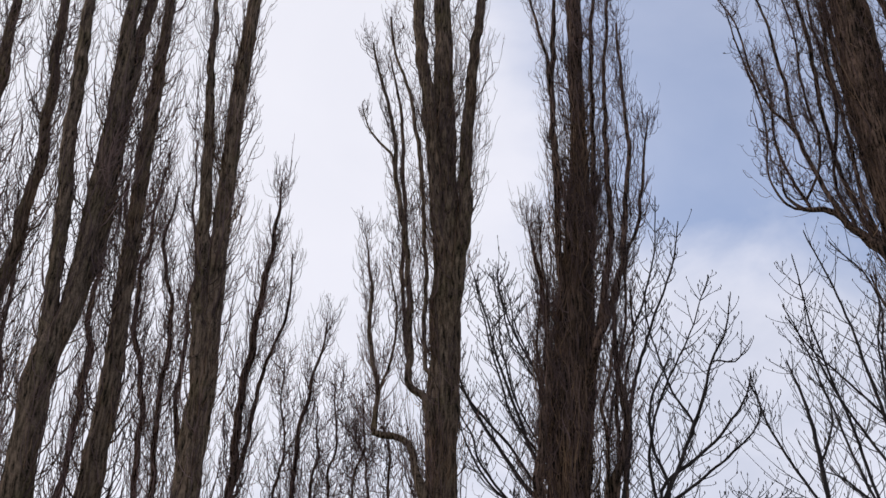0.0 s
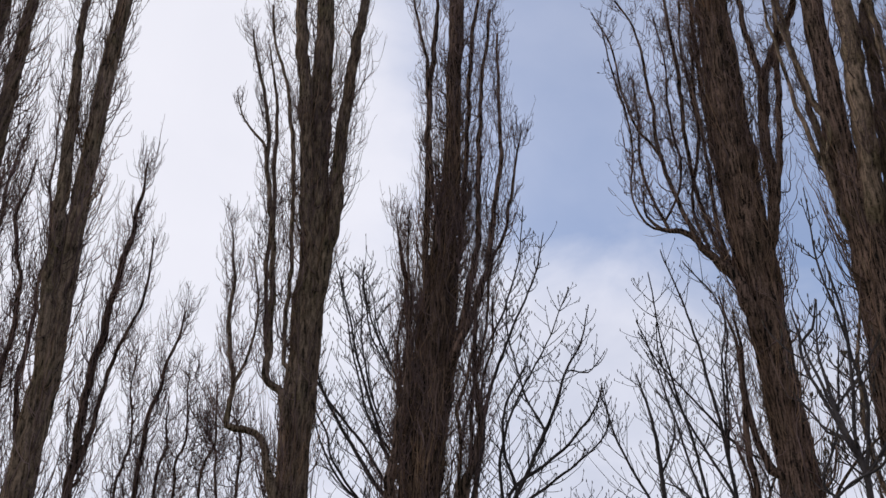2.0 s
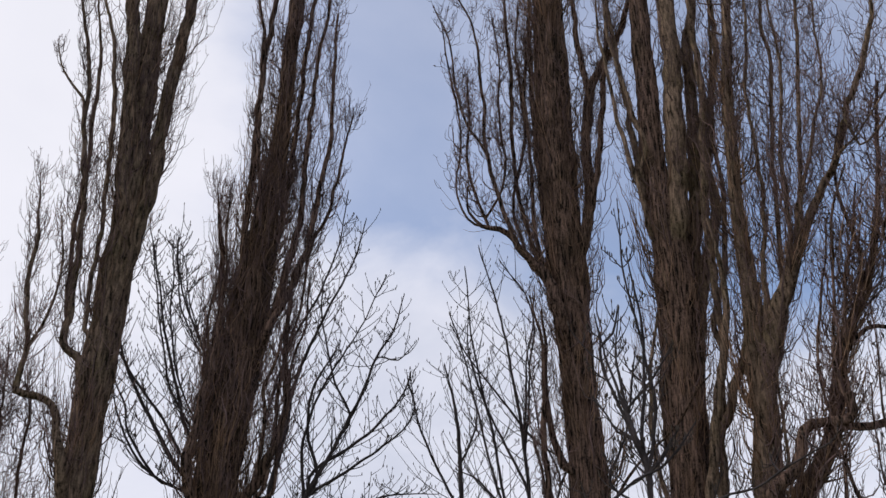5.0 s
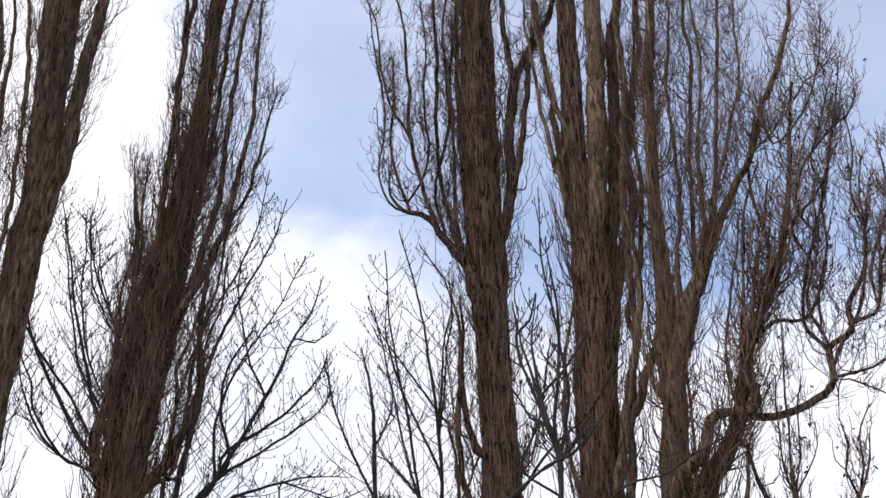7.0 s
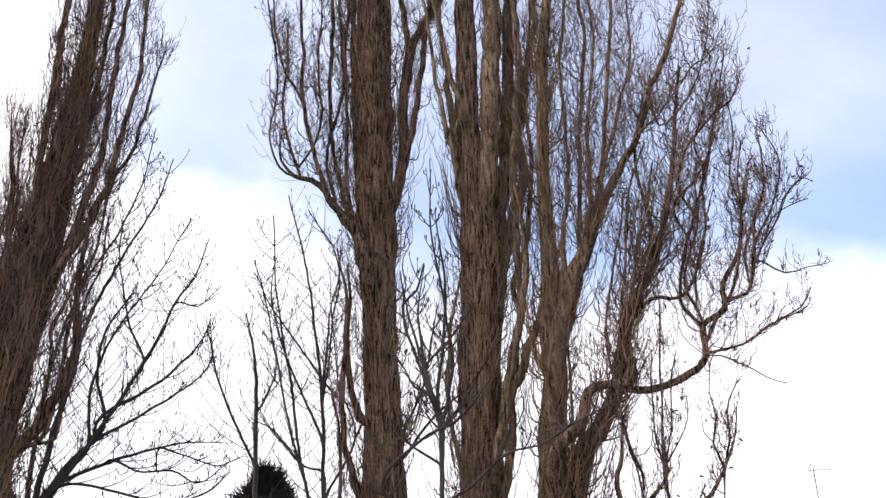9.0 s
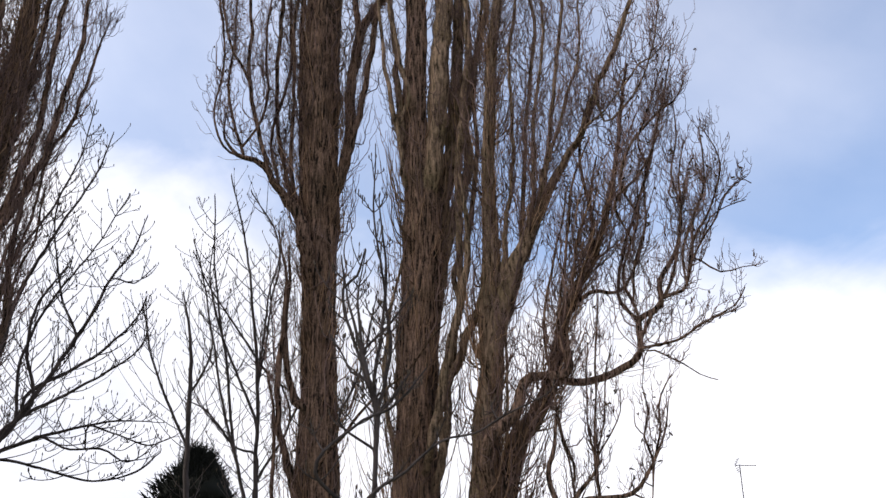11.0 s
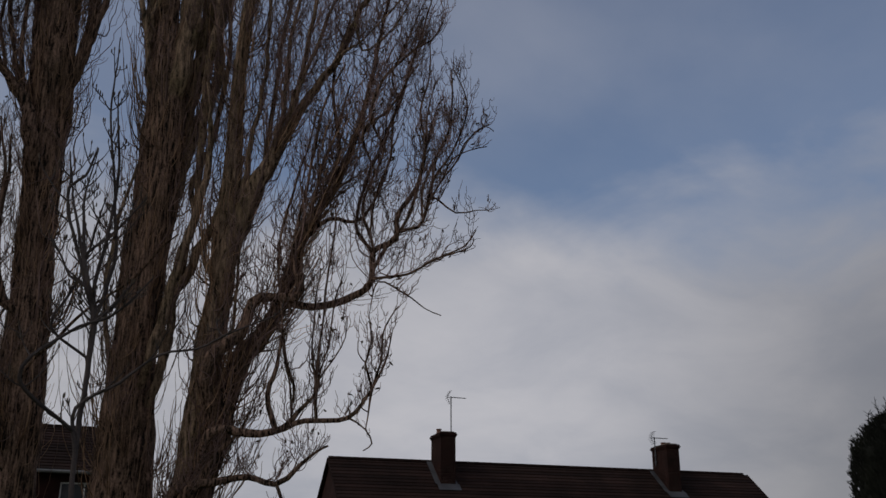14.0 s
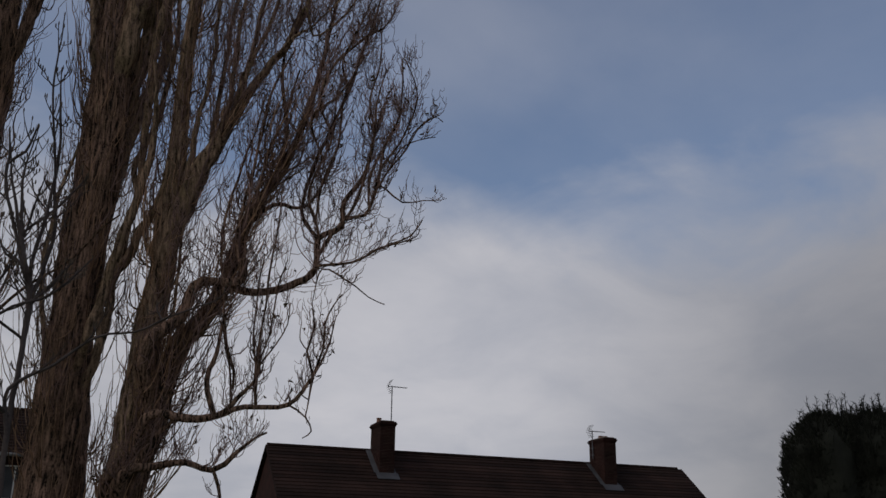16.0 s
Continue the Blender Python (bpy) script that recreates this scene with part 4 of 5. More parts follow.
t.limb([(8.68, 10.86, 3.61, 0.066), (9.08, 10.52, 3.62, 0.059), (9.36, 10.27, 3.65, 0.051), (9.64, 10.02, 3.81, 0.037), (10.03, 9.62, 3.85, 0.033), (10.23, 9.41, 4.18, 0.022), (10.38, 9.24, 4.66, 0.015), (10.46, 9.16, 5.16, 0.007)], 9, 0.5, lean=0.4)
t.limb([(9.28, 10.21, 3.67, 0.044), (9.18, 10.30, 4.12, 0.037), (9.25, 10.24, 4.52, 0.029), (9.30, 10.20, 5.01, 0.019), (9.38, 10.13, 5.26, 0.011)], 8, 0.5, lean=0.4)
t.limb([(9.46, 10.18, 3.75, 0.037), (9.60, 10.05, 3.98, 0.029), (9.75, 9.91, 4.24, 0.018), (9.75, 9.90, 4.81, 0.011)], 10, 0.6, lean=0.4)
t.limb([(9.50, 10.14, 3.84, 0.015), (9.47, 10.18, 4.23, 0.015), (9.38, 10.26, 4.63, 0.011)], 6, 0.4, lean=0.4)
t.limb([(10.06, 9.59, 3.85, 0.015), (10.21, 9.43, 3.70, 0.011), (10.27, 9.37, 3.51, 0.011), (10.19, 9.45, 3.41, 0.007)], 3, 0.3)
t.limb([(8.43, 10.92, 2.82, 0.072), (8.76, 10.66, 2.97, 0.051), (9.04, 10.42, 3.02, 0.043), (9.32, 10.17, 2.93, 0.040), (9.51, 10.00, 3.18, 0.029), (9.69, 9.82, 3.37, 0.018), (9.81, 9.71, 3.45, 0.015)], 20, 0.6, lean=1.0)
t.limb([(9.32, 10.17, 2.93, 0.025), (9.39, 10.12, 2.73, 0.025), (9.42, 10.08, 2.48, 0.018)], 5, 0.4)
t.limb([(8.39, 11.21, 2.76, 0.073), (8.69, 10.98, 2.99, 0.059), (8.84, 10.86, 3.37, 0.044), (9.03, 10.70, 3.60, 0.022), (9.19, 10.56, 4.00, 0.011)], 20, 0.6, lean=1.0)
t.limb([(9.72, 9.93, 4.24, 0.023), (9.76, 9.90, 4.79, 0.015), (9.80, 9.85, 5.57, 0.016), (9.85, 9.81, 6.31, 0.012), (9.87, 9.79, 7.00, 0.008)], 10, 0.45, lean=0.35)
t.limb([(9.72, 9.94, 4.41, 0.015), (9.68, 9.97, 4.87, 0.012), (9.69, 9.97, 5.51, 0.012), (9.74, 9.92, 5.99, 0.008)], 10, 0.45, lean=0.35)
t.limb([(9.75, 9.90, 4.41, 0.015), (9.85, 9.81, 4.86, 0.011), (9.89, 9.77, 5.48, 0.012), (9.97, 9.68, 5.96, 0.008)], 10, 0.45, lean=0.35)
t.limb([(9.74, 9.92, 4.33, 0.015), (9.91, 9.75, 4.70, 0.011), (10.01, 9.65, 5.00, 0.008), (10.01, 9.64, 5.31, 0.008)], 10, 0.45, lean=0.35)
t.limb([(10.28, 9.36, 4.32, 0.019), (10.34, 9.29, 4.65, 0.015), (10.35, 9.28, 5.02, 0.015), (10.43, 9.18, 5.32, 0.011), (10.51, 9.10, 5.48, 0.008)], 10, 0.45, lean=0.35)
t.limb([(10.26, 9.38, 4.32, 0.019), (10.20, 9.45, 4.62, 0.015), (10.25, 9.39, 4.97, 0.011), (10.23, 9.41, 5.34, 0.008)], 10, 0.45, lean=0.35)
t.limb([(9.36, 10.28, 4.98, 0.023), (9.41, 10.23, 4.57, 0.023), (9.50, 10.14, 4.29, 0.019), (9.51, 10.14, 4.05, 0.015)], 10, 0.45, lean=0.35)
t.limb([(10.80, 8.91, 7.30, 0.020), (10.89, 8.80, 7.72, 0.016), (11.04, 8.61, 8.32, 0.012), (11.07, 8.56, 8.87, 0.013), (11.08, 8.55, 9.40, 0.008)], 9, 0.5)
t.limb([(10.66, 9.08, 6.90, 0.024), (10.81, 8.90, 7.75, 0.016), (10.83, 8.87, 8.57, 0.013), (10.93, 8.75, 9.21, 0.008)], 9, 0.5)
t.limb([(10.88, 8.81, 7.19, 0.016), (11.13, 8.49, 7.83, 0.012), (11.26, 8.32, 8.24, 0.008), (11.43, 8.08, 8.43, 0.008)], 9, 0.5)
t.limb([(10.32, 9.46, 7.15, 0.020), (10.46, 9.30, 7.83, 0.017), (10.50, 9.26, 8.57, 0.017), (10.61, 9.13, 9.22, 0.013)], 9, 0.5)
t.limb([(10.19, 9.46, 8.58, 0.025), (10.36, 9.26, 9.27, 0.021), (10.62, 8.97, 9.69, 0.017), (10.81, 8.74, 9.87, 0.013), (10.92, 8.60, 10.23, 0.009)], 18, 0.6)
t.limb([(10.40, 9.22, 9.30, 0.017), (10.61, 8.98, 10.04, 0.013), (10.78, 8.78, 10.71, 0.009)], 18, 0.6)
t.limb([(10.12, 9.53, 8.22, 0.021), (10.38, 9.25, 8.63, 0.017), (10.54, 9.06, 9.16, 0.013), (10.64, 8.95, 9.83, 0.009)], 18, 0.6)
t.limb([(10.89, 8.80, 7.24, 0.016), (11.09, 8.54, 6.97, 0.012), (11.27, 8.30, 7.00, 0.008), (11.40, 8.12, 7.00, 0.008)], 10, 0.3, lean=1.3, upright=0.25)
t.limb([(10.89, 8.79, 6.22, 0.012), (11.10, 8.53, 6.32, 0.012), (11.24, 8.34, 6.41, 0.008), (11.28, 8.30, 6.54, 0.008)], 10, 0.3, lean=1.3, upright=0.25)
t.limb([(11.20, 8.40, 8.12, 0.012), (11.37, 8.17, 8.40, 0.008), (11.47, 8.03, 8.31, 0.008)], 10, 0.3, lean=1.3, upright=0.25)
t.limb([(10.38, 9.40, 5.88, 0.012), (10.62, 9.12, 5.71, 0.012), (10.82, 8.88, 5.48, 0.008), (10.98, 8.68, 5.38, 0.008)], 10, 0.3, lean=1.3, upright=0.25)
t.limb([(11.08, 8.55, 7.85, 0.012), (11.24, 8.35, 7.99, 0.008), (11.40, 8.13, 8.05, 0.008)], 10, 0.3, lean=1.3, upright=0.25)
t.limb([(9.50, 10.28, 6.23, 0.024), (9.60, 10.19, 7.27, 0.021), (9.70, 10.09, 8.18, 0.021), (9.80, 10.00, 8.83, 0.017), (9.97, 9.83, 9.44, 0.013)], 13, 0.6, lean=0.6)
t.limb([(9.65, 10.14, 6.73, 0.025), (9.75, 10.05, 7.52, 0.021), (9.91, 9.89, 8.33, 0.017), (10.03, 9.77, 9.08, 0.013)], 13, 0.6, lean=0.6)
t.limb([(9.39, 10.38, 5.57, 0.020), (9.35, 10.42, 6.42, 0.020), (9.46, 10.32, 7.29, 0.017), (9.60, 10.19, 8.00, 0.013), (9.72, 10.07, 8.65, 0.009)], 13, 0.6, lean=0.6)
t.withered(0.03)


# ---- sycamores behind ----
class Sycamore(Tree):
    """Stiff bare tree: opposite pairs of ascending twigs, each ending in a bud."""

    def __init__(self, label, trunk, twig=1.45, pairs=2.8, bare_trunk=True):
        self.plant("sycamore_tree", label, trunk[0], "tree", "bare sycamores")
        self.twig, self.pairs = twig, pairs
        first = self.wood("trunk", trunk, GREY_BARK, 12, 0.05)
        self.bearing = [] if bare_trunk else [first]

    def limb(self, knots):
        self.bearing.append(self.wood("limb", [(x, y, z, r * 0.95) for x, y, z, r in knots], GREY_BARK, 7, 0.03, 0.03))

    def leaf_out(self):
        """Twigs on every limb, and a bud on every twig's end."""
        tips, fine = [], []
        for line in self.bearing:
            d = np.r_[0, np.cumsum(np.linalg.norm(np.diff(line[:, :3], axis=0), axis=1))]
            pairs = max(2, int(self.pairs * d[-1] * 0.8))
            s = np.repeat(0.08 + 0.89 * (np.arange(pairs) + rng.uniform(0.1, 0.9, pairs)) / pairs, 2) * d[-1]
            at = np.stack([np.interp(s, d, line[:, c]) for c in range(3)], 1)
            k = np.clip(np.searchsorted(d, s) - 1, 0, len(line) - 2)
            along = unit(line[k + 1, :3] - line[k, :3])
            az = np.repeat(rng.uniform(0, 2 * np.pi, pairs), 2) + np.tile((0, np.pi), pairs)
            out = np.stack((np.cos(az), np.sin(az), np.zeros(len(az))), 1)
            size = self.twig * rng.uniform(0.5, 1.7, len(s)) * (1.15 - 0.75 * s / d[-1])
            P1 = grow(at, along * 0.6 + out * 0.85, size, 9, 0.11, 0.04)
            P2 = children(P1, 2.0, self.twig * 0.36, 5, 0.10, 0.07, 1.05)
            P3 = children(P2, 0.4, self.twig * 0.2, 3, 0.1, 0.05, 1.0)
            fine += [tubes(P1, taper(len(P1), 9, 0.012, 0.0055), 4), tubes(P2, taper(len(P2), 5, 0.0075, 0.0045), 4), tubes(P3, taper(len(P3), 3, 0.006, 0.005), 3)]
            tips += [P1[:, -1], P2[:, -1], P3[:, -1], line[-1:, :3]]
        v, q = join(fine)
        tagged(mesh_part("crown", v - self.foot, q, GREY_TWIG, self.root), kind="stuff")
        ends = np.concatenate(tips)
        n = len(ends)
        lift = np.array((0, 0, 0.055))
        P = np.stack((ends - lift * 0.2, ends + lift * 0.25, ends + lift * 0.6, ends + lift), 1)
        v, q = tubes(P, np.tile((0.006, 0.011, 0.009, 0.003), (n, 1)), 5)
        tagged(mesh_part("bud_fringe", v - self.foot, q, BUD, self.root), kind="stuff")


t = Sycamore("bare sycamore with stiff upswept limbs and budded twigs", [(3.20, 19.74, 0.00, 0.386), (3.27, 19.73, 2.66, 0.286), (3.36, 19.72, 4.61, 0.193)], 0.95, 3.2)
t.limb([(3.36, 19.72, 4.51, 0.084), (4.41, 19.51, 6.38, 0.050), (5.06, 19.35, 7.79, 0.039), (5.57, 19.21, 9.10, 0.028), (5.91, 19.11, 9.88, 0.020), (6.08, 19.05, 10.57, 0.012)])
t.limb([(3.36, 19.72, 4.51, 0.068), (3.75, 19.64, 7.32, 0.055), (3.95, 19.61, 8.62, 0.040), (4.47, 19.49, 10.10, 0.029), (5.00, 19.37, 11.39, 0.021), (5.22, 19.31, 12.41, 0.013)])
t.limb([(3.30, 19.73, 4.51, 0.061), (3.35, 19.72, 7.34, 0.039), (3.77, 19.64, 9.26, 0.032), (4.28, 19.54, 10.51, 0.025), (4.66, 19.45, 11.84, 0.017), (4.78, 19.42, 13.13, 0.013)])
t.limb([(3.30, 19.73, 4.51, 0.068), (2.43, 19.85, 5.90, 0.054), (1.68, 19.93, 6.69, 0.047), (1.00, 19.97, 7.75, 0.039), (0.45, 20.00, 8.74, 0.028), (0.21, 20.00, 9.89, 0.012)])
t.limb([(3.30, 19.73, 4.51, 0.068), (2.29, 19.87, 6.45, 0.046), (1.72, 19.93, 7.74, 0.039), (1.23, 19.96, 9.24, 0.028), (0.95, 19.98, 10.42, 0.021), (0.61, 19.99, 11.67, 0.013)])
t.limb([(3.36, 19.72, 4.51, 0.068), (4.04, 19.59, 5.85, 0.046), (5.07, 19.35, 6.67, 0.031), (5.75, 19.16, 7.19, 0.023), (6.29, 18.99, 7.82, 0.016), (6.24, 19.00, 8.66, 0.012)])
t.limb([(4.22, 19.55, 6.06, 0.038), (4.18, 19.56, 7.41, 0.031), (4.63, 19.46, 8.69, 0.024), (5.25, 19.30, 9.89, 0.016), (5.68, 19.18, 11.02, 0.012)])
t.limb([(2.04, 19.90, 7.03, 0.035), (2.16, 19.88, 8.58, 0.032), (1.61, 19.94, 9.88, 0.024), (1.32, 19.96, 10.69, 0.017), (1.22, 19.96, 11.52, 0.013)])
t.limb([(5.06, 19.35, 7.79, 0.028), (4.72, 19.43, 8.56, 0.024), (4.39, 19.51, 9.85, 0.016), (4.36, 19.52, 10.78, 0.012)])
t.limb([(3.67, 19.66, 5.22, 0.046), (4.77, 19.42, 5.82, 0.035), (5.93, 19.10, 6.18, 0.019), (6.81, 18.81, 6.22, 0.008)])
t.limb([(2.43, 19.85, 5.90, 0.031), (1.23, 19.96, 6.47, 0.027), (0.56, 19.99, 7.40, 0.020), (0.35, 20.00, 8.12, 0.012)])
t.limb([(5.57, 19.21, 9.10, 0.020), (5.97, 19.09, 9.05, 0.016), (6.32, 18.98, 9.44, 0.008)])
t.limb([(4.42, 19.51, 6.65, 0.038), (5.32, 19.28, 7.33, 0.033), (6.02, 19.07, 8.17, 0.022), (6.24, 19.00, 8.74, 0.017)])
t.limb([(4.47, 19.49, 6.60, 0.038), (4.22, 19.55, 7.50, 0.033), (4.29, 19.54, 8.34, 0.028), (4.71, 19.44, 9.25, 0.017)])
t.limb([(2.01, 19.90, 6.46, 0.032), (1.42, 19.95, 7.48, 0.029), (0.80, 19.98, 8.21, 0.029), (0.42, 20.00, 8.73, 0.022), (0.15, 20.00, 9.37, 0.015)])
t.limb([(1.99, 19.90, 7.32, 0.029), (1.47, 19.95, 8.08, 0.025), (1.28, 19.96, 8.73, 0.022), (1.06, 19.97, 9.62, 0.019), (0.89, 19.98, 10.42, 0.015), (0.68, 19.99, 11.39, 0.012)])
t.limb([(2.11, 19.89, 7.38, 0.025), (1.75, 19.92, 7.98, 0.022), (1.46, 19.95, 8.72, 0.022), (1.26, 19.96, 9.88, 0.019), (1.20, 19.96, 10.69, 0.015), (1.12, 19.97, 11.55, 0.010)])
t.limb([(2.27, 19.87, 8.52, 0.022), (1.73, 19.93, 9.35, 0.019), (1.43, 19.95, 10.01, 0.019), (1.25, 19.96, 10.96, 0.015), (1.22, 19.96, 11.66, 0.010)])
t.limb([(1.39, 19.95, 6.35, 0.028), (0.78, 19.98, 7.16, 0.025), (0.61, 19.99, 7.75, 0.022), (0.39, 20.00, 8.18, 0.015), (0.21, 20.00, 8.73, 0.011)])
t.limb([(2.16, 19.88, 8.70, 0.019), (1.69, 19.93, 9.87, 0.015), (1.47, 19.95, 10.75, 0.012), (1.31, 19.96, 11.38, 0.010)])
t.limb([(4.61, 19.05, 5.72, 0.027), (5.14, 18.91, 5.51, 0.021), (5.64, 18.77, 5.56, 0.022), (6.11, 18.62, 5.34, 0.016), (6.45, 18.51, 5.55, 0.011)])
t.limb([(3.82, 19.22, 5.23, 0.031), (4.67, 19.04, 5.15, 0.026), (5.59, 18.79, 4.96, 0.021), (6.28, 18.57, 5.17, 0.016), (6.66, 18.44, 5.55, 0.011)])
t.limb([(5.40, 18.84, 5.98, 0.022), (5.92, 18.68, 5.83, 0.016), (6.45, 18.51, 5.68, 0.016), (6.79, 18.39, 5.83, 0.011)])
t.leaf_out()

t = Sycamore("slender bare sycamore with straight ascending limbs", [(9.06, 18.94, 0.00, 0.163), (9.02, 18.97, 2.90, 0.121), (8.97, 18.99, 4.18, 0.094)], 1.3, 2.0)
t.limb([(8.97, 18.99, 4.18, 0.066), (8.93, 19.01, 5.53, 0.049), (8.87, 19.04, 7.20, 0.041), (8.66, 19.13, 8.99, 0.033), (8.41, 19.24, 10.62, 0.024), (8.02, 19.41, 12.26, 0.015)])
t.limb([(8.97, 18.99, 4.18, 0.053), (8.54, 19.18, 5.76, 0.036), (8.25, 19.31, 7.69, 0.032), (7.90, 19.46, 9.50, 0.023), (7.70, 19.54, 11.73, 0.015)])
t.limb([(8.87, 19.04, 7.20, 0.027), (9.00, 18.97, 9.00, 0.023), (9.09, 18.93, 10.64, 0.019), (8.46, 19.22, 11.92, 0.015)])
t.limb([(8.66, 19.13, 5.29, 0.036), (8.16, 19.35, 7.19, 0.027), (7.66, 19.55, 9.48, 0.019), (7.38, 19.66, 10.56, 0.014)])
t.limb([(8.95, 19.00, 5.30, 0.031), (9.49, 18.74, 6.60, 0.027), (9.14, 18.91, 7.84, 0.018), (8.99, 18.98, 9.54, 0.014)])
t.limb([(9.64, 18.66, 7.07, 0.024), (9.20, 18.88, 7.43, 0.024), (8.85, 19.04, 7.83, 0.025), (8.45, 19.22, 8.46, 0.025), (8.09, 19.38, 9.00, 0.019), (7.72, 19.53, 9.55, 0.019), (7.39, 19.66, 10.29, 0.013)])
t.limb([(8.86, 19.04, 7.64, 0.031), (8.92, 19.01, 8.73, 0.025), (8.99, 18.98, 9.60, 0.019), (9.11, 18.92, 10.36, 0.019), (9.16, 18.90, 11.22, 0.013)])
t.limb([(8.92, 19.01, 5.86, 0.030), (8.56, 19.18, 5.97, 0.024), (8.19, 19.34, 6.43, 0.024), (7.87, 19.47, 6.79, 0.018), (7.51, 19.61, 6.96, 0.012)])
t.limb([(8.88, 19.03, 6.47, 0.036), (8.51, 19.20, 7.42, 0.030), (8.22, 19.33, 8.09, 0.025), (7.96, 19.43, 8.83, 0.025), (7.77, 19.51, 9.56, 0.019), (7.77, 19.51, 10.45, 0.013)])
t.leaf_out()

t = Sycamore("small bare sycamore with fine open twigs", [(8.55, 21.35, 0.00, 0.098), (8.44, 21.40, 4.40, 0.073), (8.35, 21.43, 6.25, 0.055), (8.30, 21.45, 7.70, 0.050), (8.21, 21.48, 8.79, 0.038), (7.96, 21.58, 10.06, 0.019)], 1.35, 2.8, False)
t.limb([(8.34, 21.44, 6.38, 0.037), (7.72, 21.67, 7.67, 0.031), (7.34, 21.80, 8.74, 0.025), (7.11, 21.87, 9.72, 0.013)])
t.limb([(8.30, 21.45, 7.56, 0.031), (8.66, 21.31, 8.53, 0.025), (8.55, 21.35, 9.66, 0.019)])
t.leaf_out()

t = Sycamore("bare sycamore forking between the poplar trunks", [(6.95, 11.22, 0.00, 0.034), (6.95, 11.22, 3.15, 0.034), (6.95, 11.22, 4.07, 0.034), (6.97, 11.21, 4.89, 0.034), (6.83, 11.29, 5.52, 0.025), (6.65, 11.40, 6.26, 0.018), (6.54, 11.47, 6.94, 0.007)], 0.5, 2.4)
t.limb([(6.97, 11.21, 4.82, 0.032), (6.80, 11.32, 5.77, 0.025), (6.72, 11.36, 6.59, 0.015), (6.80, 11.32, 7.22, 0.007)])
t.limb([(6.97, 11.21, 4.86, 0.029), (7.12, 11.12, 5.76, 0.025), (7.05, 11.16, 6.59, 0.018), (6.90, 11.26, 7.83, 0.015), (6.89, 11.26, 8.96, 0.008)])
t.limb([(6.89, 11.26, 5.28, 0.021), (6.67, 11.40, 5.44, 0.018), (6.43, 11.53, 5.93, 0.011)])
t.limb([(5.95, 10.96, 3.94, 0.026), (6.32, 10.74, 4.50, 0.020), (6.75, 10.48, 4.78, 0.017), (7.12, 10.23, 5.29, 0.010)])
t.limb([(6.97, 11.21, 4.80, 0.030), (6.93, 11.23, 5.24, 0.027), (6.96, 11.22, 5.52, 0.027), (7.04, 11.16, 6.21, 0.023), (7.05, 11.15, 6.93, 0.020), (7.00, 11.19, 7.55, 0.016), (6.95, 11.22, 8.10, 0.008)])
t.limb([(6.97, 11.21, 4.78, 0.026), (7.08, 11.14, 5.01, 0.023), (7.19, 11.07, 5.13, 0.019), (7.35, 10.96, 5.43, 0.012)])
t.limb([(6.95, 11.22, 4.89, 0.026), (6.80, 11.32, 5.52, 0.023), (6.67, 11.39, 5.93, 0.023), (6.57, 11.45, 6.28, 0.020), (6.55, 11.46, 6.77, 0.016), (6.50, 11.48, 7.11, 0.012)])
t.limb([(6.54, 11.46, 6.63, 0.020), (6.69, 11.38, 6.85, 0.020), (6.78, 11.32, 7.22, 0.012)])
t.limb([(6.80, 11.32, 5.51, 0.019), (6.83, 11.29, 5.77, 0.020), (7.14, 11.10, 6.17, 0.015), (7.35, 10.96, 6.58, 0.012)])
t.limb([(6.53, 11.47, 4.75, 0.019), (6.68, 11.38, 5.17, 0.019), (6.80, 11.32, 5.52, 0.015), (6.89, 11.26, 6.09, 0.015), (6.97, 11.21, 6.59, 0.008)])
t.limb([(6.84, 11.17, 3.73, 0.025), (7.20, 10.84, 4.05, 0.022), (7.52, 10.52, 4.42, 0.018), (7.84, 10.18, 4.51, 0.015), (8.05, 9.91, 4.68, 0.015), (8.29, 9.60, 4.85, 0.011), (8.40, 9.39, 4.93, 0.007)])
t.leaf_out()


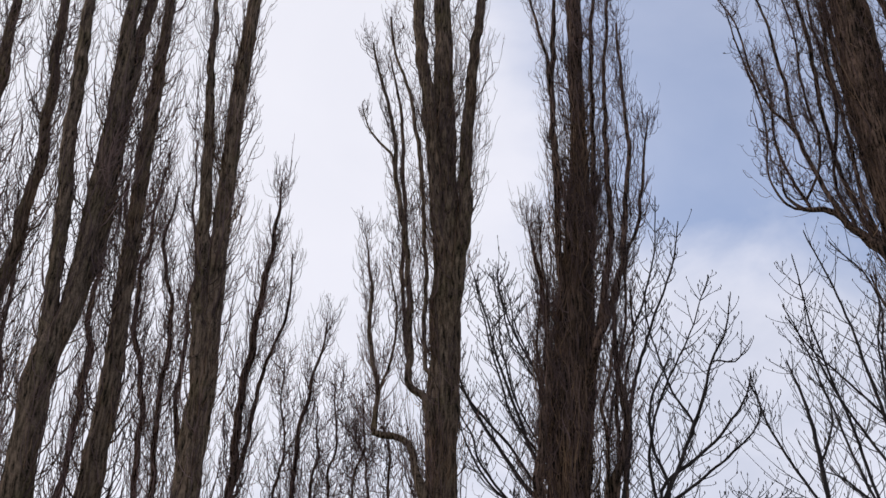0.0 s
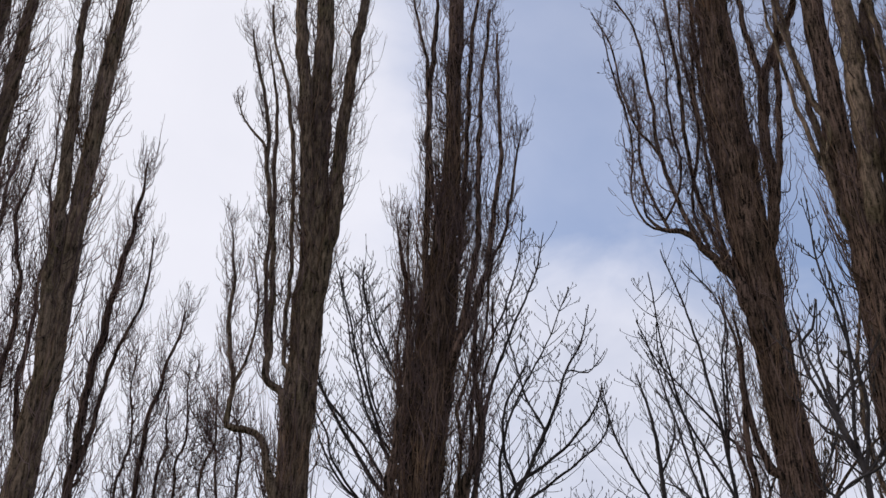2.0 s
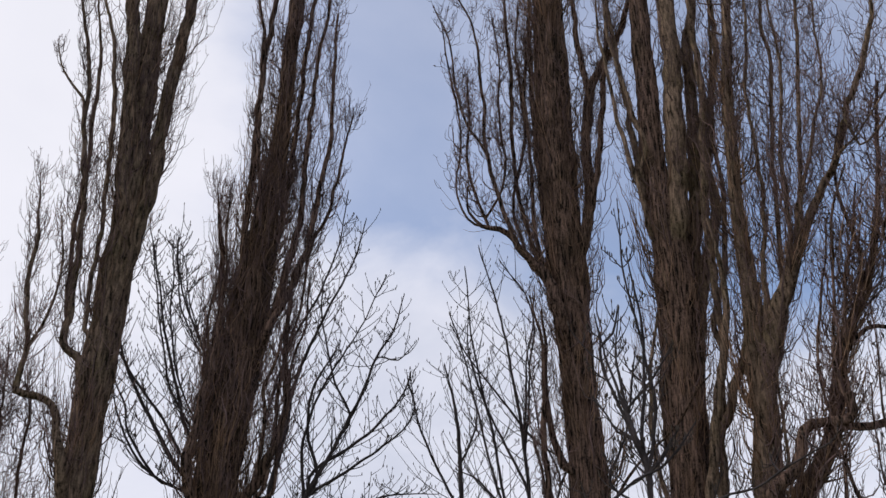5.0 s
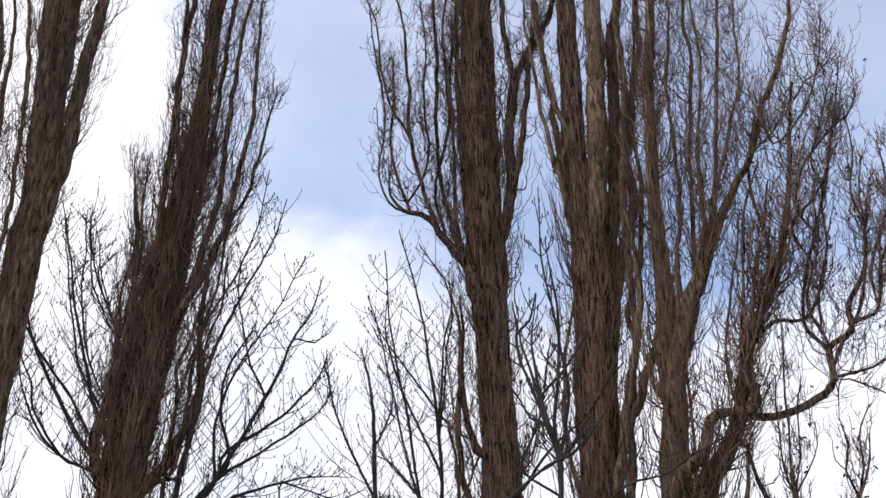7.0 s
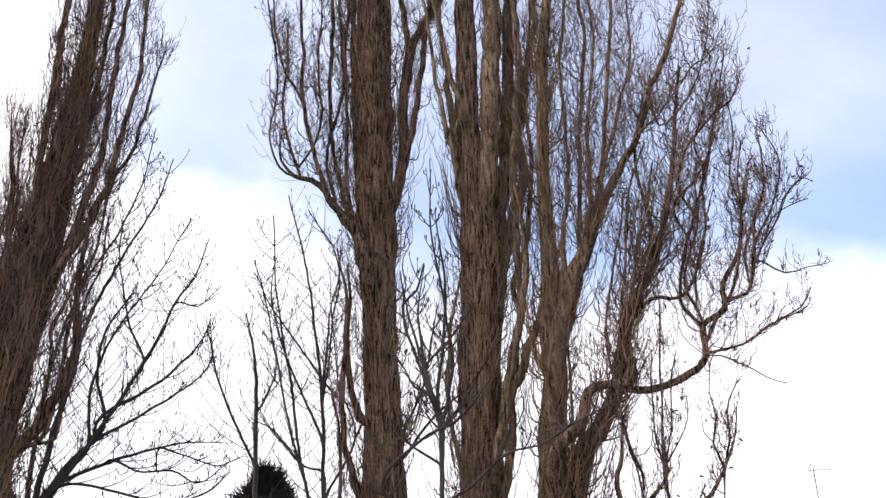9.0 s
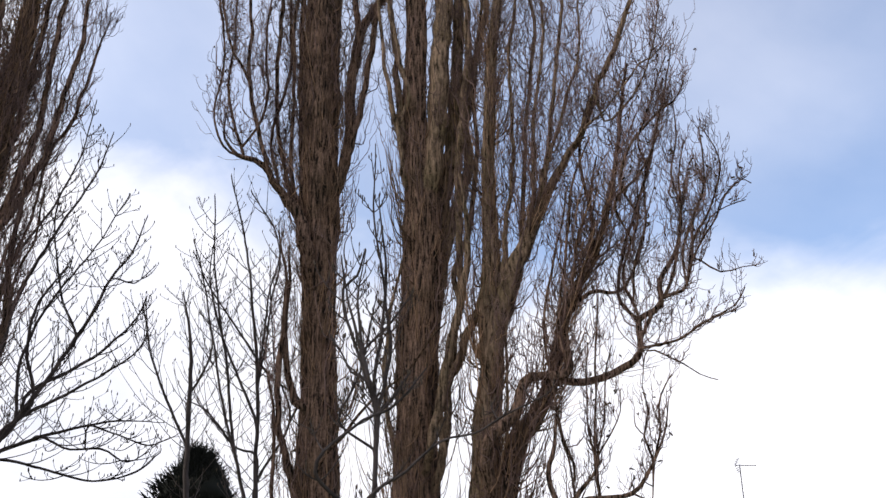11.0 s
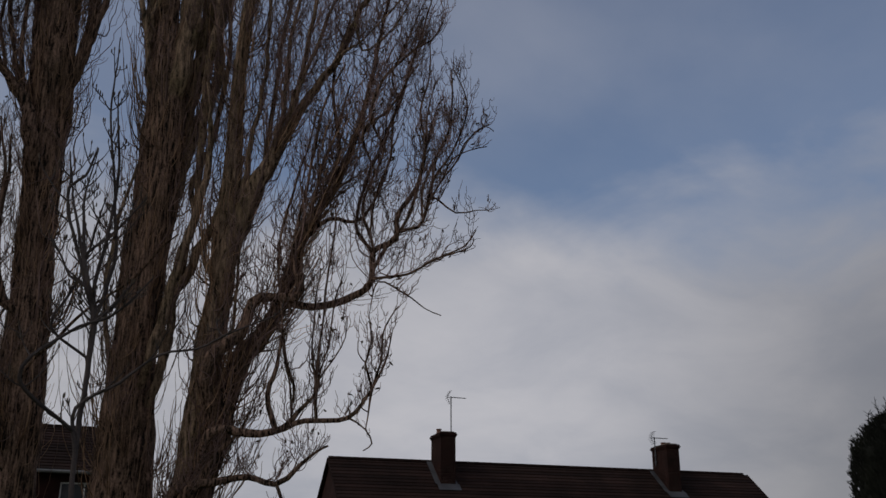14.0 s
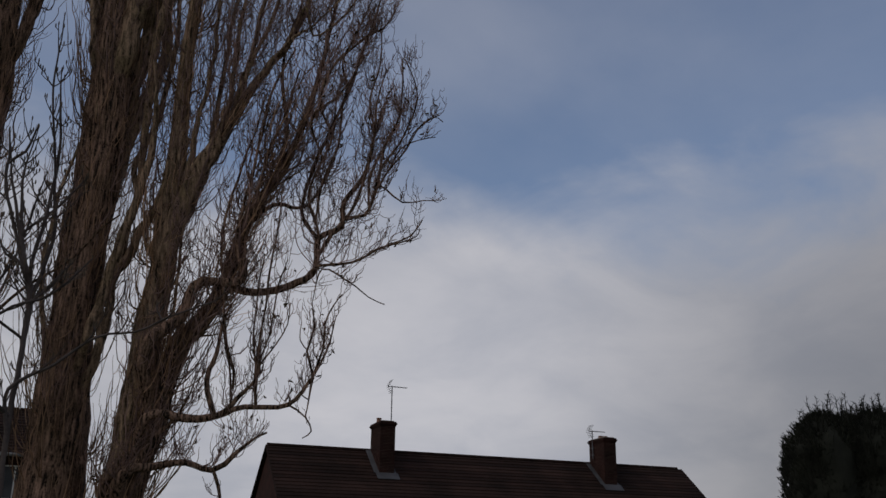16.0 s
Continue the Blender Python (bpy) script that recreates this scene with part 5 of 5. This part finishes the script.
# ---- conifers ----
def conifer(label, x, y, top, width, fronds, shoulder, lumps=0.22, spray=0.32):
    """A dense evergreen: a dark lumpy heart of foliage, feathered all over with short upright sprays, and thin leaders."""
    t = Tree("conifer_tree", label, (x, y), "tree", "dark conifers")
    t.wood("trunk", [(x, y, 0, 0.22), (x, y, top * 0.5, 0.14), (x, y, top * 0.9, 0.03)], BARK, 8)

    def girth(az, z):
        lump = np.array([noise.noise(Vector((math.cos(a) * 1.7 + x, math.sin(a) * 1.7, h * 0.9))) + 0.6 * noise.noise(Vector((math.cos(a) * 4 + x, math.sin(a) * 4, h * 2.4)))
                         for a, h in zip(az, z)])
        return width * np.clip((top - z) / shoulder, 0.0, 1.0) ** 0.55 * (1 + lumps * lump)

    rings, sides = 40, 26
    zs = np.linspace(0.5, top - 0.12, rings)
    a = np.tile(np.arange(sides) * 2 * np.pi / sides, rings)
    r = girth(a, np.repeat(zs, sides)).reshape(1, rings, sides) * 0.9
    v, q = tubes(np.stack((np.full(rings, x), np.full(rings, y), zs), 1)[None], np.ones((1, rings)), sides, r)
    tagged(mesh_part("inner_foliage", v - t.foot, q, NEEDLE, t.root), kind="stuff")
    z = top * (1 - rng.uniform(0, 0.75, fronds))
    az = rng.uniform(0, 2 * np.pi, fronds)
    out = np.stack((np.cos(az), np.sin(az), np.zeros(fronds)), 1)
    r = girth(az, z) * 0.88
    start = np.stack((x + out[:, 0] * r, y + out[:, 1] * r, z - 0.08), 1)
    P = grow(start, out * rng.uniform(0.3, 1.0, fronds)[:, None] + np.array((0, 0, 0.9)), rng.uniform(0.10, spray, fronds), 3, 0.1 if spray < 0.4 else -0.15, 0.2)
    leaders = 14
    tops = np.stack((x + rng.normal(0, width * 0.3, leaders), y + rng.normal(0, width * 0.3, leaders), np.full(leaders, top - 0.3)), 1)
    L = grow(tops, rng.normal(0, 0.12, (leaders, 3)) + np.array((0, 0, 1.0)), rng.uniform(0.35, 0.85, leaders), 6, 0.1, 0.08)
    K = children(L, 22, 0.16, 3, 0.05, 0.1, 1.3, 0.0)
    Q = children(P, 1.1, 0.12, 3, 0.0, 0.2, 1.0)
    v, q = join([tubes(P, np.tile((0.016, 0.018, 0.004), (fronds, 1)), 3), tubes(Q, taper(len(Q), 3, 0.012, 0.003), 3),
                 tubes(L, taper(leaders, 6, 0.018, 0.005), 4), tubes(K, taper(len(K), 3, 0.010, 0.003), 3)])
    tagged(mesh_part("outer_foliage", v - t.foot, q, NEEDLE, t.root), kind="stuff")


def at_bearing(degrees, away):
    return away * math.sin(radians(degrees)), away * math.cos(radians(degrees))


conifer("dark green bushy conifer with a rounded top", *at_bearing(21.9, 32), 8.2, 1.0, 6500, 1.6, 0.95, 0.46)
conifer("dark dense upright conifer with a ragged side", *at_bearing(75.9, 30), 6.15, 1.1, 6500, 0.9)
conifer("dark dense conifer with a pointed leader", *at_bearing(77.3, 30.3), 6.1, 1.0, 5000, 0.9)
conifer("dark dense conifer with a tall spiky leader", *at_bearing(78.5, 30.2), 6.2, 1.05, 5000, 0.9)
conifer("dark dense conifer at the end of the clump", *at_bearing(80.6, 30.5), 6.2, 1.2, 3500, 1.0)


# ---- houses ----
def box(bm, lo, hi):
    m = Matrix.LocRotScale([(a + b) / 2 for a, b in zip(lo, hi)], None, [b - a for a, b in zip(lo, hi)])
    return bmesh.ops.create_cube(bm, size=1, matrix=m)["verts"]


def box_part(name, lo, hi, mat, parent, label="", bevel=0.0):
    bm = bmesh.new()
    box(bm, lo, hi)
    if bevel:
        bmesh.ops.bevel(bm, geom=bm.edges[:], offset=bevel, segments=1, affect="EDGES")
    return part(name, bm, mat, parent, label)


def prism(name, profile, x0, x1, mat, parent, label=""):
    """A solid with a profile of (y, z) corners drawn out along x."""
    bm = bmesh.new()
    a = [bm.verts.new((x0, y, z)) for y, z in profile]
    b = [bm.verts.new((x1, y, z)) for y, z in profile]
    bm.faces.new(a[::-1]), bm.faces.new(b)
    for i in range(len(a)):
        j = (i + 1) % len(a)
        bm.faces.new((a[i], a[j], b[j], b[i]))
    bmesh.ops.recalc_face_normals(bm, faces=bm.faces[:])
    return part(name, bm, mat, parent, label)


def house(label, left, right, ridge, eave, half, chimneys, windows):
    """Gabled house: its ridge runs along local x from left to right; the slope at y < 0 faces the camera."""
    lx, ly = left
    along = Vector((right[0] - lx, right[1] - ly, 0))
    length = along.length
    root = tagged(new("house"), label, "house", "brick houses beyond the trees")
    root.matrix_world = Matrix.LocRotScale((lx, ly, 0), Euler((0, 0, math.atan2(along.y, along.x))), None)
    w = 0.3
    # walls
    for y, name in ((-half + 0.35, "front_wall"), (half - 0.65, "back_wall")):
        bm = bmesh.new()
        if name == "front_wall" and windows:
            cuts = [0.12] + [e for a, b in windows for e in (a, b)] + [length - 0.12]
            for i in range(0, len(cuts), 2):
                box(bm, (cuts[i], y, 0), (cuts[i + 1], y + w, eave - 0.15))
            for a, b in windows:
                box(bm, (a, y, 0), (b, y + w, eave - 1.75))
                box(bm, (a, y, eave - 0.45), (b, y + w, eave - 0.15))
        else:
            box(bm, (0.12, y, 0), (length - 0.12, y + w, eave - 0.15))
        part(name, bm, BRICK, root)
    gable = [(-half + 0.35, 0), (half - 0.35, 0), (half - 0.35, eave - 0.12), (0, ridge - 0.22), (-half + 0.35, eave - 0.12)]
    for x in (0.12, length - 0.42):
        prism("gable_wall", gable, x, x + 0.3, BRICK, root)
    for a, b in windows:
        y = -half + 0.45
        win = box_part("window", (a, y, eave - 1.75), (b, y + 0.06, eave - 0.45), PLASTIC, root, "white framed upstairs window", 0.01)
        mid = (a + b) / 2
        box_part("pane", (a + 0.06, y - 0.012, eave - 1.69), (mid - 0.03, y - 0.004, eave - 0.51), GLASS_DARK, win)
        box_part("pane", (mid + 0.03, y - 0.012, eave - 1.69), (b - 0.06, y - 0.004, eave - 0.51), GLASS_DARK, win)
    # roof: a deck with overlapping tile courses on it
    rise = (ridge - eave) / half
    deck = [(-half, eave - 0.14), (0, ridge - 0.14), (half, eave - 0.14), (half, eave - 0.06), (0, ridge - 0.06), (-half, eave - 0.06)]
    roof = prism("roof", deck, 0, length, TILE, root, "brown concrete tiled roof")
    slope = math.hypot(half, ridge - eave)
    courses = int(slope / 0.30)
    for face in (-1, 1):
        for i in range(courses):
            a, b = i / courses, (i + 1.12) / courses
            y0, z0, y1, z1 = face * half * (1 - a), eave + (ridge - eave) * a, face * half * (1 - min(b, 1)), eave + (ridge - eave) * min(b, 1)
            bm = bmesh.new()
            n = max(3, int(length / 1.2))
            rows = []
            for k in range(n + 1):
                x = -0.05 + (length + 0.1) * k / n
                sag = 0.012 * noise.noise(Vector((x * 0.4, i * 0.9, lx)))
                rows.append([bm.verts.new((x, y, z + sag)) for y, z in ((y0, z0 - 0.05), (y0, z0 + 0.012), (y1, z1 - 0.038), (y1, z1 - 0.055))])
            for p, q in zip(rows, rows[1:]):
                for c in range(4):
                    bm.faces.new((p[c], p[(c + 1) % 4], q[(c + 1) % 4], q[c]))
            bm.faces.new(rows[0]), bm.faces.new(rows[-1][::-1])
            bmesh.ops.recalc_face_normals(bm, faces=bm.faces[:])
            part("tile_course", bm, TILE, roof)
    step = 0.45
    for i in range(int(length / step)):
        bm = bmesh.new()
        bmesh.ops.create_cone(bm, cap_ends=True, segments=8, radius1=0.12, radius2=0.115, depth=step * 0.97,
                              matrix=pose(i * step + step / 2, 0, ridge - 0.045, 0, 90, 0))
        part("ridge_tile", bm, TILE, roof)
    for x in (-0.07, length + 0.03):
        for face in (-1, 1):
            prism("verge", [(0, ridge - 0.02), (0, ridge - 0.16), (face * half, eave - 0.16), (face * half, eave - 0.02)], x, x + 0.04, TILE, root)
    bm = bmesh.new()
    bmesh.ops.create_cone(bm, cap_ends=True, segments=10, radius1=0.07, radius2=0.07, depth=length, matrix=pose(length / 2, -half - 0.07, eave - 0.10, 0, 90, 0))
    part("gutter", bm, GUTTER, root)
    # chimneys astride the roof just below the ridge
    for cx, cy, wide, deep, top, pots in chimneys:
        stack = tagged(new("chimney"), "red brick chimney stack with clay pots")
        stack.parent = root
        foot = ridge - rise * (abs(cy) + deep / 2) - 0.3
        z, row = foot, 0
        while z < top - 0.24:
            bm = bmesh.new()
            box(bm, (cx - wide / 2, cy - deep / 2, z), (cx + wide / 2, cy + deep / 2, z + 0.066))
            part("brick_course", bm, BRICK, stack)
            z += 0.075
            row += 1
        box_part("core", (cx - wide / 2 + 0.012, cy - deep / 2 + 0.012, foot), (cx + wide / 2 - 0.012, cy + deep / 2 - 0.012, top - 0.05), MORTAR, stack)
        for out, zz in ((0.04, top - 0.24), (0.08, top - 0.16), (0.04, top - 0.08)):
            box_part("oversail_course", (cx - wide / 2 - out, cy - deep / 2 - out, zz), (cx + wide / 2 + out, cy + deep / 2 + out, zz + 0.072), BRICK, stack)
        box_part("cap", (cx - wide / 2 + 0.05, cy - deep / 2 + 0.05, top - 0.01), (cx + wide / 2 - 0.05, cy + deep / 2 - 0.05, top + 0.05), MORTAR, stack, "", 0.02)
        for px, tall in pots:
            bm = bmesh.new()
            bmesh.ops.create_cone(bm, cap_ends=True, segments=12, radius1=0.14, radius2=0.12, depth=tall, matrix=pose(cx + px, cy, top + 0.04 + tall / 2))
            bmesh.ops.create_cone(bm, cap_ends=True, segments=12, radius1=0.145, radius2=0.145, depth=0.05, matrix=pose(cx + px, cy, top + 0.02 + tall))
            part("pot", bm, CLAY, stack)
        # lead apron in front, soakers up the sides
        y0, y1 = cy - deep / 2 - 0.42, cy - deep / 2
        for a, b, c, d, name in ((cx - wide / 2 - 0.2, cx + wide / 2 + 0.2, y0, y1, "apron"), (cx - wide / 2 - 0.28, cx - wide / 2, y1, 0.1, "soaker"), (cx + wide / 2, cx + wide / 2 + 0.12, y1, 0.1, "soaker")):
            prism(name, [(c, ridge + rise * min(c, 0) + 0.035), (min(d, 0), ridge + rise * min(d, 0) + 0.035), (min(d, 0), ridge + rise * min(d, 0) + 0.06), (c, ridge + rise * min(c, 0) + 0.06)], a, b, LEAD, stack, "grey lead flashing")
    return root


def rod(bm, a, b, r, sides=6):
    a, b = Vector(a), Vector(b)
    q = (b - a).to_track_quat("Z", "Y")
    bmesh.ops.create_cone(bm, cap_ends=True, segments=sides, radius1=r, radius2=r, depth=(b - a).length, matrix=Matrix.LocRotScale((a + b) / 2, q, None))


def aerial(label, place, mast, heading, boom):
    """A rooftop television aerial: mast, boom, dipoles and a cross reflector."""
    root = tagged(new("tv_aerial"), label, "aerial", "television aerials")
    root.matrix_world = pose(*place, 0, 0, heading)
    bm = bmesh.new()
    rod(bm, (0, 0, -0.7), (0, 0, mast), 0.03)
    part("mast", bm, STEEL, root)
    bm = bmesh.new()
    rod(bm, (0, 0.06, -0.1), (0, -0.1, -0.1), 0.05)
    rod(bm, (0, 0.06, -0.5), (0, -0.1, -0.5), 0.05)
    part("bracket", bm, STEEL, root)
    bm = bmesh.new()
    rod(bm, (-0.25, 0, mast - 0.05), (boom, 0, mast - 0.05), 0.02)
    part("boom", bm, STEEL, root)
    for i in range(9):
        x = 0.05 + (boom - 0.1) * i / 8
        bm = bmesh.new()
        rod(bm, (x, -0.17 + i * 0.006, mast - 0.05), (x, 0.17 - i * 0.006, mast - 0.05), 0.009)
        part("dipole", bm, STEEL, root)
    for s in (-1, 1):
        bm = bmesh.new()
        for k in range(4):
            z = mast - 0.05 + s * (0.06 + 0.09 * k)
            rod(bm, (-0.22 + 0.05 * k, -0.28, z), (-0.22 + 0.05 * k, 0.28, z), 0.012)
        rod(bm, (-0.25, 0, mast - 0.05), (-0.06, 0, mast - 0.05 + s * 0.36), 0.012)
        part("reflector", bm, STEEL, root)


house("long brown-tiled brick terrace with two chimneys", (37.95, 37.56), (59.1, 23.4), 8.2, 5.0, 4.0,
      [(6.05, -0.9, 0.82, 1.7, 9.55, ((-0.25, 0.22), (0.2, 0.10))), (19.53, -0.9, 0.78, 1.7, 9.5, ((-0.1, 0.15), (0.2, 0.15)))], [])
house("brick house with a brown tiled roof and grey gutter", (13.0, 45.1),
      (46 * math.sin(radians(35.0)), 46 * math.cos(radians(35.0))), 8.2, 6.0, 4.0, [], [(12.1, 13.9)])

# the aerials stand on the chimneys
aerial("tall television aerial strapped to a chimney", (43.14, 33.43, 9.2), 2.5, -30, 0.9)
aerial("short television aerial strapped to a chimney", (53.50, 26.49, 9.1), 0.95, -30, 0.9)
